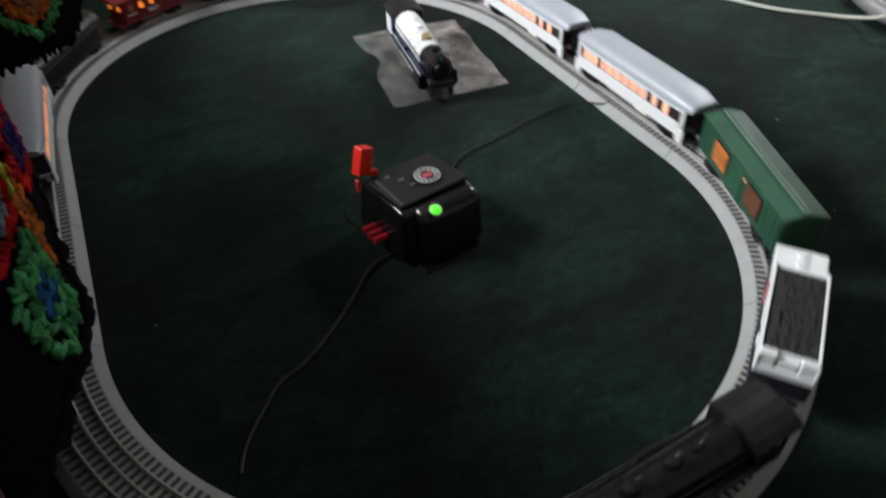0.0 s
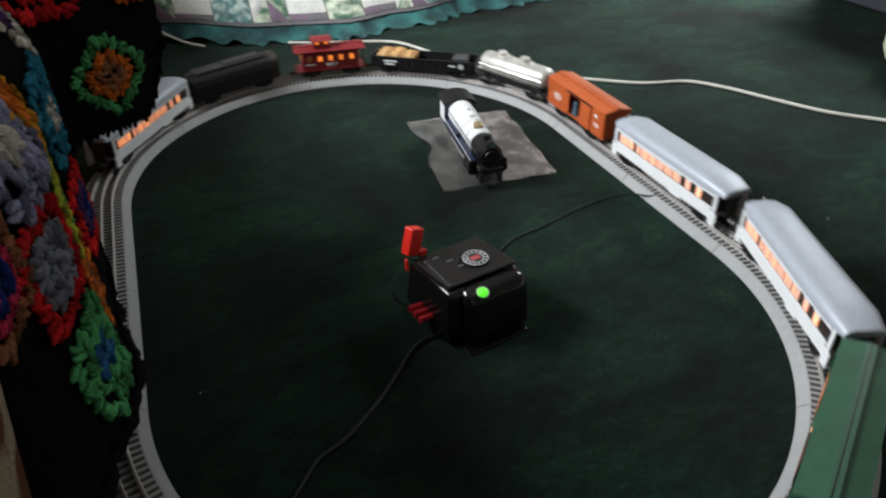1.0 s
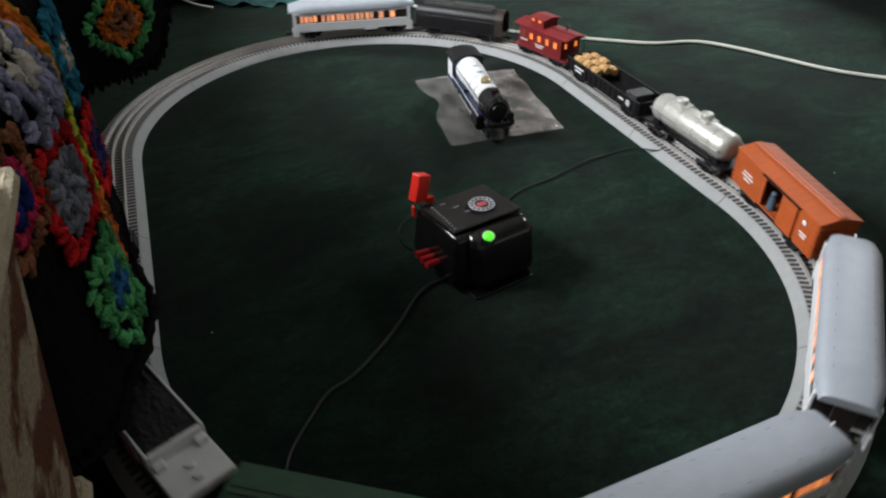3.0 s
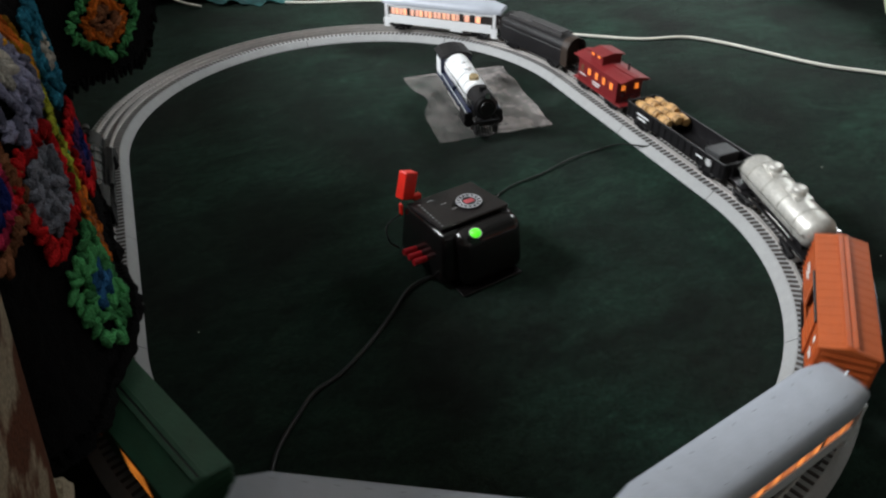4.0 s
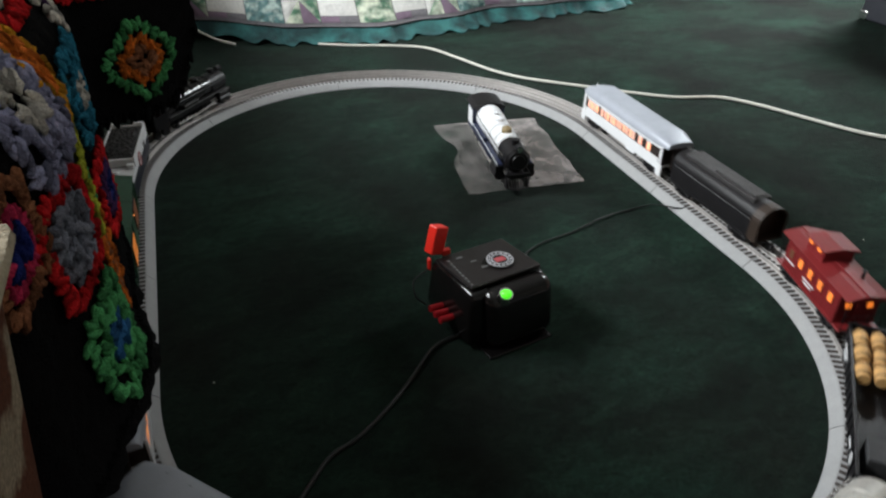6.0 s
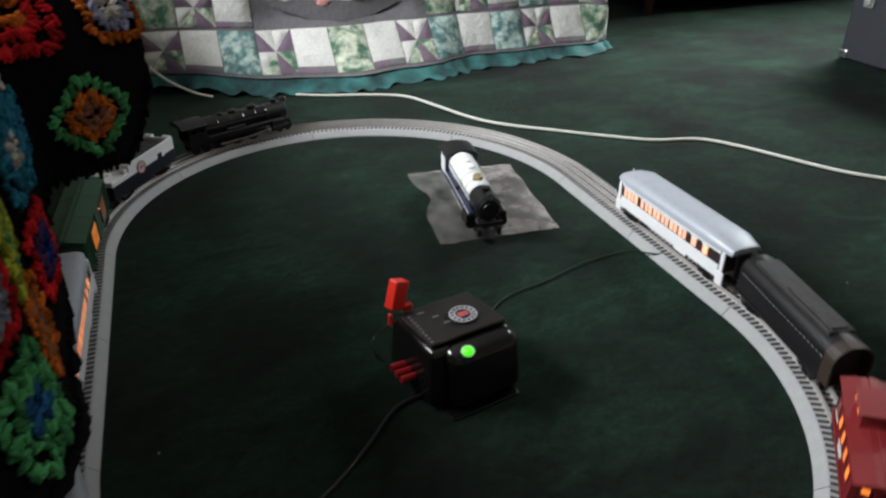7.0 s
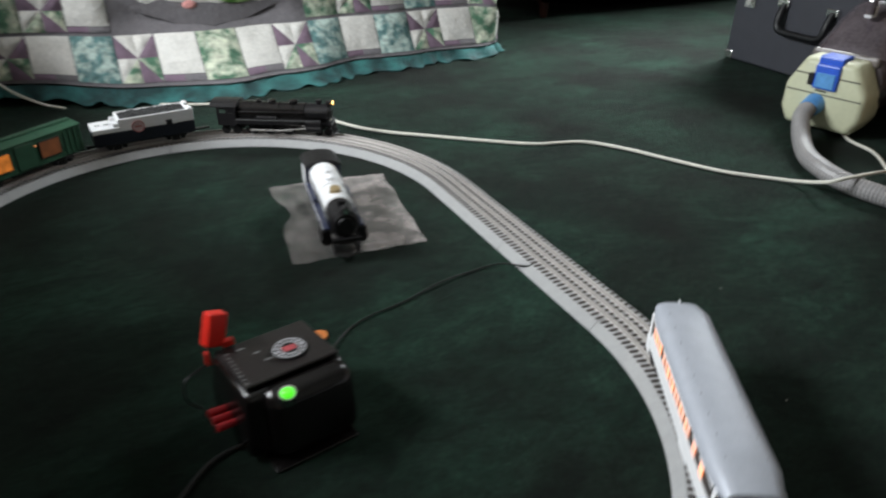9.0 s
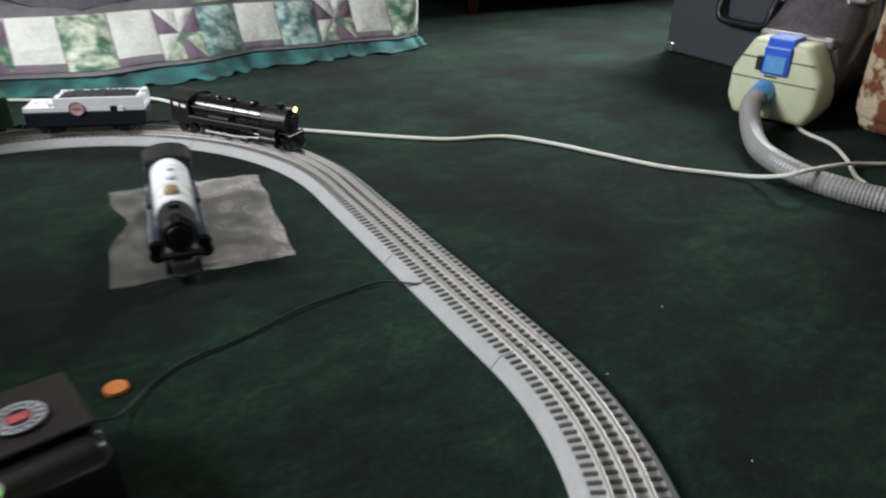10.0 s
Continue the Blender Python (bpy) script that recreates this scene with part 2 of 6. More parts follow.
def smooth(ob, angle=35):
    lim = radians(angle)
    me = ob.data
    me.polygons.foreach_set("use_smooth", [True] * len(me.polygons))
    b = bmesh.new()
    b.from_mesh(me)
    for e in b.edges:
        e.smooth = not (len(e.link_faces) == 2 and e.calc_face_angle(0) > lim)
    b.to_mesh(me)
    b.free()
    return ob


def box(bm, x0, x1, y0, y1, z0, z1, bevel=0.0, seg=2):
    r = bmesh.ops.create_cube(bm, size=1)
    vs = r["verts"]
    for v in vs:
        v.co = Vector(((x0 + x1) / 2 + v.co.x * (x1 - x0), (y0 + y1) / 2 + v.co.y * (y1 - y0), (z0 + z1) / 2 + v.co.z * (z1 - z0)))
    if bevel:
        es = list({e for v in vs for e in v.link_edges})
        bmesh.ops.bevel(bm, geom=es, offset=bevel, segments=seg, affect="EDGES", profile=0.5)
    return bm


def rod(bm, a, b, r0, r1=None, seg=12, cap=True):
    a, b = Vector(a), Vector(b)
    d = b - a
    q = d.to_track_quat("Z", "Y").to_matrix().to_4x4()
    bmesh.ops.create_cone(bm, cap_ends=cap, segments=seg, radius1=r0, radius2=r0 if r1 is None else r1, depth=d.length, matrix=Matrix.Translation((a + b) / 2) @ q)
    return bm


def ball(bm, c, r, sx=1, sy=1, sz=1, u=12, v=8):
    bmesh.ops.create_uvsphere(bm, u_segments=u, v_segments=v, radius=r, matrix=Matrix.Translation(c) @ Matrix.Diagonal((sx, sy, sz, 1)))
    return bm


def extrude_profile(bm, prof, x0, x1, cap=True):
    """A closed outline of (y, z) drawn out along x."""
    a = [bm.verts.new((x0, y, z)) for y, z in prof]
    b = [bm.verts.new((x1, y, z)) for y, z in prof]
    n = len(prof)
    for i in range(n):
        bm.faces.new((a[i], a[(i + 1) % n], b[(i + 1) % n], b[i]))
    if cap:
        bm.faces.new(a[::-1])
        bm.faces.new(b)
    bmesh.ops.recalc_face_normals(bm, faces=bm.faces)
    return bm


def spline(points, n=8):
    """A smooth run of points through the given ones."""
    p = [Vector(q) for q in points]
    p = [p[0] * 2 - p[1]] + p + [p[-1] * 2 - p[-2]]
    out = []
    for i in range(1, len(p) - 2):
        for k in range(n):
            t = k / n
            out.append(0.5 * ((2 * p[i]) + (p[i + 1] - p[i - 1]) * t + (2 * p[i - 1] - 5 * p[i] + 4 * p[i + 1] - p[i + 2]) * t * t + (3 * p[i] - p[i - 1] - 3 * p[i + 1] + p[i + 2]) * t ** 3))
    return out + [p[-2]]


def tube(bm, pts, r, seg=8, ribs=0.0):
    rings = []
    for i, p in enumerate(pts):
        d = (pts[min(i + 1, len(pts) - 1)] - pts[max(i - 1, 0)]).normalized()
        side = d.cross(Vector((0, 0, 1)))
        side = side.normalized() if side.length > 1e-4 else Vector((1, 0, 0))
        up = side.cross(d)
        rr = r * (1 + (ribs if i % 2 else 0))
        rings.append([bm.verts.new(p + (side * math.cos(a) + up * math.sin(a)) * rr) for a in (2 * math.pi * k / seg for k in range(seg))])
    for a, b in zip(rings, rings[1:]):
        for k in range(seg):
            bm.faces.new((a[k], a[(k + 1) % seg], b[(k + 1) % seg], b[k]))
    bm.faces.new(rings[0][::-1])
    bm.faces.new(rings[-1])
    bmesh.ops.recalc_face_normals(bm, faces=bm.faces)
    return bm


def grid_sheet(bm, f, nu, nv, thick=0.0):
    """A sheet f(u, v) with u, v from 0 to 1, given thickness along its normals."""
    vs = [[bm.verts.new(f(i / nu, j / nv)) for j in range(nv + 1)] for i in range(nu + 1)]
    fs = [bm.faces.new((vs[i][j], vs[i + 1][j], vs[i + 1][j + 1], vs[i][j + 1])) for i in range(nu) for j in range(nv)]
    if thick:
        bm.normal_update()
        low = [[bm.verts.new(v.co - v.normal * abs(thick)) for v in row] for row in vs]
        for i in range(nu):
            for j in range(nv):
                bm.faces.new((low[i][j], low[i][j + 1], low[i + 1][j + 1], low[i + 1][j]))
        rim = [(i, 0) for i in range(nu)] + [(nu, j) for j in range(nv)] + [(i, nv) for i in range(nu, 0, -1)] + [(0, j) for j in range(nv, 0, -1)]
        for (i, j), (k, m) in zip(rim, rim[1:] + rim[:1]):
            bm.faces.new((vs[i][j], low[i][j], low[k][m], vs[k][m]))
        bmesh.ops.recalc_face_normals(bm, faces=bm.faces)
    return bm


B = bmesh.new


# ---- the room ----
def room():
    x0, x1, y0, y1, h = -1.55, 3.3, -2.6, 3.0, 2.4
    part("floor", box(B(), x0 - 0.1, x1 + 0.1, y0 - 0.1, y1 + 0.1, -0.05, 0.0), CARPET)
    tagged(bpy.data.objects["floor"], "dark green cut-pile carpet with brushed patches", "carpet", kind="structure")
    tagged(part("ceiling", box(B(), x0 - 0.1, x1 + 0.1, y0 - 0.1, y1 + 0.1, h, h + 0.05), CEIL), "plain pale painted ceiling", "ceiling", kind="structure")
    bm = B()
    wy0, wy1, wz0, wz1 = 0.05, 1.15, 1.0, 1.75
    box(bm, x0 - 0.1, x0, y0, wy0, 0, h)
    box(bm, x0 - 0.1, x0, wy1, y1, 0, h)
    box(bm, x0 - 0.1, x0, wy0, wy1, 0, wz0)
    box(bm, x0 - 0.1, x0, wy0, wy1, wz1, h)
    tagged(part("wall_west", bm, WALL), "plain pale painted wall with an unseen window", "wall", kind="structure")
    tagged(part("wall_north", box(B(), x0 - 0.1, x1 + 0.1, y1, y1 + 0.1, 0, h), WALL), "plain pale painted wall", "wall", kind="structure")
    tagged(part("wall_south", box(B(), x0 - 0.1, x1 + 0.1, y0 - 0.1, y0, 0, h), WALL), "plain pale painted wall", "wall", kind="structure")
    bm = B()
    # this opening is added out of view, only to go with the east fill
    ey0, ey1, ez0, ez1 = 0.95, 2.15, 1.35, 2.3
    box(bm, x1, x1 + 0.1, y0, ey0, 0, h)
    box(bm, x1, x1 + 0.1, ey1, y1, 0, h)
    box(bm, x1, x1 + 0.1, ey0, ey1, 0, ez0)
    box(bm, x1, x1 + 0.1, ey0, ey1, ez1, h)
    tagged(part("wall_east", bm, WALL), "plain pale painted wall with an unseen window", "wall", kind="structure")
    # the second window, on the east wall, is added around the fill lamp
    for nm, fr in (("window_1", ((x0 - 0.08, x0 - 0.04), (wy0, wy1), (wz0, wz1))), ("window_2", ((x1 + 0.04, x1 + 0.08), (ey0, ey1), (ez0, ez1)))):
        w = thing(nm, "unseen window in a white frame", "window")
        w["kind"] = "structure"
        (a0, a1), (b0, b1), (c0, c1) = fr
        bm = B()
        box(bm, a0, a1, b0, b1, c0, c0 + 0.04)
        box(bm, a0, a1, b0, b1, c1 - 0.04, c1)
        box(bm, a0, a1, b0, b0 + 0.04, c0 + 0.04, c1 - 0.04)
        box(bm, a0, a1, b1 - 0.04, b1, c0 + 0.04, c1 - 0.04)
        part("window_frame", bm, TRIM, w)


room()

# ---- the railway ----
R, STRAIGHT = 0.449, 0.48
LOOP = 2 * STRAIGHT + 2 * math.pi * R
RAIL_TOP = 0.020


def track(s):
    """Place and heading on the loop, s metres along it, clockwise from the far end of the east straight."""
    s %= LOOP
    h = STRAIGHT / 2
    if s < STRAIGHT:
        return Vector((R, h - s, 0)), -math.pi / 2
    s -= STRAIGHT
    if s < math.pi * R:
        a = s / R
        return Vector((R * math.cos(a), -h - R * math.sin(a), 0)), -math.pi / 2 - a
    s -= math.pi * R
    if s < STRAIGHT:
        return Vector((-R, -h + s, 0)), math.pi / 2
    a = (s - STRAIGHT) / R
    return Vector((-R * math.cos(a), h + R * math.sin(a), 0)), math.pi / 2 - a


BED_PROFILE = [(-0.0430, 0.0), (-0.0420, 0.0022), (-0.0330, 0.0114), (-0.0312, 0.0125), (0.0312, 0.0125), (0.0330, 0.0114), (0.0420, 0.0022), (0.0430, 0.0)]


def sweep(bm, prof, place, n):
    rows = []
    for i in range(n + 1):
        p, a = place(i / n)
        side = Vector((-math.sin(a), math.cos(a), 0))
        rows.append([bm.verts.new(p + side * y + Vector((0, 0, z))) for y, z in prof])
    m = len(prof)
    for a, b in zip(rows, rows[1:]):
        for k in range(m):
            bm.faces.new((a[k], b[k], b[(k + 1) % m], a[(k + 1) % m]))
    bm.faces.new(rows[0])
    bm.faces.new(rows[-1][::-1])
    bmesh.ops.recalc_face_normals(bm, faces=bm.faces)
    return bm


def track_section(label, length, curved):
    """One piece of the toy track, from its own start, running along +x and bending right if curved."""
    def place(t, gap=0.0006):
        s = gap + (length - 2 * gap) * t
        if not curved:
            return Vector((s, 0, 0)), 0.0
        a = s / R
        return Vector((R * math.sin(a), -R * (1 - math.cos(a)), 0)), -a
    n = 24 if curved else 1
    t = thing("track_section", label, "toy track", "oval of toy track")
    part("roadbed", sweep(B(), BED_PROFILE, place, n), ROADBED, t)
    for off in (-0.0163, 0.0, 0.0163):
        r = [(off - 0.0022, 0.0125), (off - 0.0022, 0.0135), (off - 0.0007, 0.0145), (off - 0.0012, 0.0185), (off - 0.0008, RAIL_TOP), (off + 0.0008, RAIL_TOP),
             (off + 0.0012, 0.0185), (off + 0.0007, 0.0145), (off + 0.0022, 0.0135), (off + 0.0022, 0.0125)]
        part("rail", sweep(B(), r, place, n), RAIL, t)
    count = round(length / 0.0100)
    me = None
    for i in range(count):
        p, a = place((i + 0.5) / count)
        if me is None:
            ob = part("tie", box(B(), -0.0021, 0.0021, -0.0305, 0.0305, 0.0118, 0.0137, 0.0005, 1), TIE, t)
            me = ob.data
        else:
            ob = new("tie", me)
            ob.parent = t
        ob.matrix_basis = pose(p.x, p.y, 0, 0, 0, math.degrees(a))
    return t


def lay_track():
    st = track_section("straight section of grey plastic roadbed with three rails", STRAIGHT / 2, False)
    cu = track_section("curved section of grey plastic roadbed with three rails", math.pi * R / 4, True)
    s, first = 0.0, {}
    for kind in "SSCCCCSSCCCC":
        src = st if kind == "S" else cu
        p, a = track(s + 1e-6)
        m = pose(p.x, p.y, 0, 0, 0, math.degrees(a))
        if kind in first:
            copy_thing(src, m)
        else:
            src.matrix_basis = m
            first[kind] = True
        s += STRAIGHT / 2 if kind == "S" else math.pi * R / 4


lay_track()


# ---- rolling stock: each runs along +x, with the rail top at RAIL_TOP ----
TRUCKS = {}


def truck(car, x, gauge=0.0165, base=0.014, wheel=0.0075):
    t = part("truck", B(), BLACK_SATIN, car)
    bm = B()
    for s in (-1, 1):
        y = s * (gauge + 0.006)
        box(bm, -base - 0.009, base + 0.009, y - 0.002, y + 0.002, 0.0285, 0.0335, 0.0008, 1)
        for dx in (-base, base):
            box(bm, dx - 0.0045, dx + 0.0045, y - 0.003, y + 0.003, 0.0235, 0.0315, 0.0008, 1)
        for dx in (-0.005, 0, 0.005):
            rod(bm, (dx, y, 0.0235), (dx, y, 0.030), 0.0022, seg=8)
        box(bm, -0.008, 0.008, y - 0.0025, y + 0.0025, 0.0215, 0.024)
    box(bm, -0.006, 0.006, -gauge - 0.006, gauge + 0.006, 0.0305, 0.038)
    box(bm, -0.003, base + 0.022, -0.003, 0.003, 0.0265, 0.030)
    bm.to_mesh(t.data)
    bm.free()
    for dx in (-base, base):
        w = B()
        rod(w, (dx, -gauge - 0.002, RAIL_TOP + wheel), (dx, gauge + 0.002, RAIL_TOP + wheel), 0.0016, seg=8)
        for s in (-1, 1):
            rod(w, (dx, s * gauge - 0.002, RAIL_TOP + wheel), (dx, s * gauge + 0.0025, RAIL_TOP + wheel), wheel, seg=16)
            rod(w, (dx, s * (gauge - 0.0025) - 0.001, RAIL_TOP + wheel), (dx, s * (gauge - 0.0025) + 0.001, RAIL_TOP + wheel), wheel + 0.001, seg=16)
        part("wheelset", w, RAIL, t, "nickel-plated wheelset")
    t.matrix_basis = pose(x, 0, 0, 0, 0, 0 if x > 0 else 180)
    return t


def trucks(car, d):
    TRUCKS[car.name] = (d, truck(car, d), truck(car, -d))


def coupler(car, x):
    bm = B()
    s = 1 if x > 0 else -1
    box(bm, min(x, x + s * 0.012), max(x, x + s * 0.012), -0.003, 0.003, 0.026, 0.031, 0.001, 1)
    box(bm, min(x + s * 0.009, x + s * 0.015), max(x + s * 0.009, x + s * 0.015), -0.006, 0.004, 0.0245, 0.0325, 0.001, 1)
    part("coupler", bm, BLACK_SATIN, car)


def roof_profile(half, z0, z1, n=10, crown=0.55, lip=0.002):
    out = []
    for i in range(n + 1):
        a = math.pi * i / n
        y = half * math.copysign(abs(math.cos(a)) ** crown, math.cos(a))
        out.append((y, z0 + lip + (z1 - z0 - lip) * math.sin(a) ** 0.85 if 0 < i < n else z0 + lip))
    return [(half, z0)] + out + [(-half, z0)]


def coach():
    L, hw = 0.284, 0.0300
    c = thing("passenger_coach", "white toy passenger coach with grey roof and lit windows", "toy train car", "cars of the toy train")
    zb, zw0, zw1, ze = 0.038, 0.0580, 0.0775, 0.0825
    bm = B()
    for s in (-1, 1):
        box(bm, -L / 2 + 0.018, L / 2 - 0.018, s * hw - 0.0012, s * hw + 0.0012, zb, zw0, 0.0004, 1)
        box(bm, -L / 2 + 0.018, L / 2 - 0.018, s * hw - 0.0012, s * hw + 0.0012, zw1, ze, 0.0004, 1)
        # drop steps and door posts at both ends
        for e in (-1, 1):
            x = e * (L / 2 - 0.012)
            box(bm, x - 0.0075, x + 0.0075, s * hw - 0.0016, s * hw + 0.0016, 0.028, 0.050, 0.0008, 1)
            box(bm, x - 0.0035, x + 0.0035, s * hw - 0.0014, s * hw + 0.0014, 0.050, ze, 0.0004, 1)
    box(bm, -L / 2 + 0.018, L / 2 - 0.018, -hw + 0.002, hw - 0.002, zb, zb + 0.003)
    part("body", bm, WHITE, c)
    bm = B()
    for s in (-1, 1):
        box(bm, -L / 2 + 0.016, L / 2 - 0.016, s * (hw - 0.0020) - 0.0008, s * (hw - 0.0020) + 0.0008, zw0 - 0.001, zw1 + 0.001)
    for e in (-1, 1):
        x = e * (L / 2 - 0.019)
        box(bm, x - 0.001, x + 0.001, -hw + 0.003, hw - 0.003, zb + 0.003, ze - 0.001)
        box(bm, e * (L / 2 - 0.004) - 0.002, e * (L / 2 - 0.004) + 0.002, -0.011, 0.011, 0.037, ze - 0.003, 0.001, 1)
    part("window_band", bm, WINDOW_BAND, c, "dark recessed window band and end walls")
    xs = [-0.114, -0.104, -0.094, -0.084, -0.066, -0.054, -0.044, -0.032, -0.022, -0.010, 0.000, 0.012, 0.022, 0.034, 0.044, 0.066, 0.092]
    k = 0
    for s in (-1, 1):
        for x in xs:
            w = 0.0037 if x < 0.05 else 0.0052
            bm = box(B(), x - w, x + w, s * (hw - 0.0002) - 0.0006, s * (hw - 0.0002) + 0.0006, zw0 + 0.002, zw1 - 0.002)
            part("window", bm, LIT_HOT if k % 5 in (1, 3) else LIT, c, "warm lit window")
            k += 1
        bm = B()
        for x0, x1 in ((-0.119, -0.079), (-0.071, 0.049), (0.058, 0.074), (0.084, 0.100)):
            box(bm, x0, x1, s * hw - 0.0010, s * hw + 0.0012, zw1 - 0.0028, zw1 - 0.0016)
        part("window_head", bm, WHITE, c)
    bm = extrude_profile(B(), roof_profile(hw + 0.0028, ze, 0.1015), -L / 2, L / 2)
    for v in bm.verts:
        if abs(v.co.x) > L / 2 - 0.001:
            v.co.z = ze + (v.co.z - ze) * 0.55
    bmesh.ops.subdivide_edges(bm, edges=[e for e in bm.edges if abs(e.verts[0].co.x - e.verts[1].co.x) > 0.1], cuts=9)
    for v in bm.verts:
        a = abs(v.co.x) / (L / 2)
        full = max(0.0, min(1.0, (1 - a) / 0.12))
        if a < 0.999:
            v.co.z = ze + (v.co.z - ze) / (0.55) * (0.55 + 0.45 * math.sin(full * math.pi / 2))
        else:
            v.co.y *= 0.82
    smooth(part("roof", bm, SILVER_ROOF, c, "smooth silver-grey rounded roof"), 40)
    for s in (-1, 1):
        for i in range(9):
            x = -0.108 + i * 0.027
            bm = B()
            rod(bm, (x, s * 0.017, 0.0960), (x, s * 0.0175, 0.1005), 0.0019, 0.0023, seg=8)
            part("roof_vent", bm, VENT, c, "small grey roof vent")
    bm = B()
    rod(bm, (-L / 2 + 0.003, 0, 0.090), (-L / 2 + 0.003, 0, 0.0985), 0.0012, seg=8)
    part("tail_finial", bm, WHITE, c)
    bm = B()
    box(bm, -0.05, 0.05, -0.012, 0.012, 0.0305, zb, 0.001, 1)
    box(bm, 0.030, 0.052, -hw + 0.002, hw - 0.002, 0.029, zb, 0.001, 1)
    part("underframe", bm, BLACK_SATIN, c)
    for s in (-1, 1):
        part("battery_box", box(B(), 0.026, 0.056, s * hw - 0.001, s * hw + 0.001, 0.033, zb, 0.0006, 1), WHITE, c)
    for e in (-1, 1):
        bm = B()
        box(bm, e * (L / 2 - 0.013) - 0.003, e * (L / 2 - 0.013) + 0.003, -0.006, 0.006, ze - 0.004, ze - 0.001)
        part("vestibule_lamp", bm, LIT_HOT, c, "glowing vestibule lamp")
    trucks(c, 0.100)
    for e in (-1, 1):
        coupler(c, e * (L / 2 - 0.004))
    return c


def ribbed_boxcar(label, L, paint, seam, door_open, ribs=14):
    c = thing("boxcar", label, "toy train car", "cars of the toy train")
    hw, z0, z1 = 0.0300, 0.036, 0.0930
    bm = B()
    if door_open:
        for s in (-1, 1):
            box(bm, -L / 2, -0.022, s * hw - 0.001, s * hw + 0.001, z0, z1)
            box(bm, 0.022, L / 2, s * hw - 0.001, s * hw + 0.001, z0, z1)
            box(bm, -0.022, 0.022, s * hw - 0.001, s * hw + 0.001, z1 - 0.006, z1)
            box(bm, -0.022, 0.022, s * hw - 0.001, s * hw + 0.001, z0, z0 + 0.005)
        for e in (-1, 1):
            box(bm, e * L / 2 - 0.001, e * L / 2 + 0.001, -hw, hw, z0, z1)
        box(bm, -L / 2, L / 2, -hw + 0.001, hw - 0.001, z0, z0 + 0.003)
    else:
        box(bm, -L / 2, L / 2, -hw, hw, z0, z1, 0.0008, 1)
    part("body", bm, paint, c)
    n = 22
    for s in (-1, 1):
        for i in range(n):
            x = -L / 2 + 0.004 + i * (L - 0.008) / (n - 1)
            if abs(x) > 0.025 and not (not door_open and 0.026 < abs(x) < 0.074):
                part("side_rib", box(B(), x - 0.0008, x + 0.0008, s * (hw + 0.0008) - 0.0008, s * (hw + 0.0008) + 0.0008, z0 + 0.002, z1 - 0.002), paint, c)
    for e in (-1, 1):
        bm = B()
        for i in range(5):
            z = z0 + 0.008 + i * 0.010
            box(bm, e * (L / 2 + 0.0012) - 0.001, e * (L / 2 + 0.0012) + 0.001, -hw + 0.003, hw - 0.003, z, z + 0.003)
        part("end_ribs", bm, paint, c)
    prof = [(hw + 0.0022, z1), (hw + 0.0022, z1 + 0.0015), (0.0, z1 + 0.0085), (-hw - 0.0022, z1 + 0.0015), (-hw - 0.0022, z1)]
    part("roof", extrude_profile(B(), prof, -L / 2 - 0.002, L / 2 + 0.002), paint, c)
    for i in range(ribs):
        x = -L / 2 + 0.006 + i * (L - 0.012) / (ribs - 1)
        for s in (-1, 1):
            part("roof_rib", rod(B(), (x, 0.004 * s, z1 + 0.0073), (x, s * (hw + 0.001), z1 + 0.0015), 0.0008, seg=6), paint, c)
    for s in (-1, 1):
        part("roof_walk", box(B(), -L / 2, L / 2, s * 0.0036 - 0.0026, s * 0.0036 + 0.0026, z1 + 0.0086, z1 + 0.0098, 0.0003, 1), paint, c)
    part("walk_seam", box(B(), -L / 2 + 0.001, L / 2 - 0.001, -0.0010, 0.0010, z1 + 0.0076, z1 + 0.0090), seam, c, "dark seam between the walk boards")
    bm = B()
    box(bm, -L / 2 + 0.004, L / 2 - 0.004, -0.010, 0.010, 0.031, z0, 0.001, 1)
    box(bm, -0.03, 0.03, -hw + 0.004, hw - 0.004, 0.030, z0)
    part("underframe", bm, BLACK_SATIN, c)
    for e in (-1, 1):
        x = e * (L / 2 - 0.006)
        for s in (-1, 1):
            bm = B()
            for k in range(6):
                box(bm, x - 0.004, x + 0.004, s * (hw + 0.0022) - 0.0006, s * (hw + 0.0022) + 0.0006, z0 + 0.006 + k * 0.008, z0 + 0.0072 + k * 0.008)
            part("ladder", bm, paint, c)
        coupler(c, e * (L / 2 + 0.001))
    trucks(c, L / 2 - 0.045)
    return c


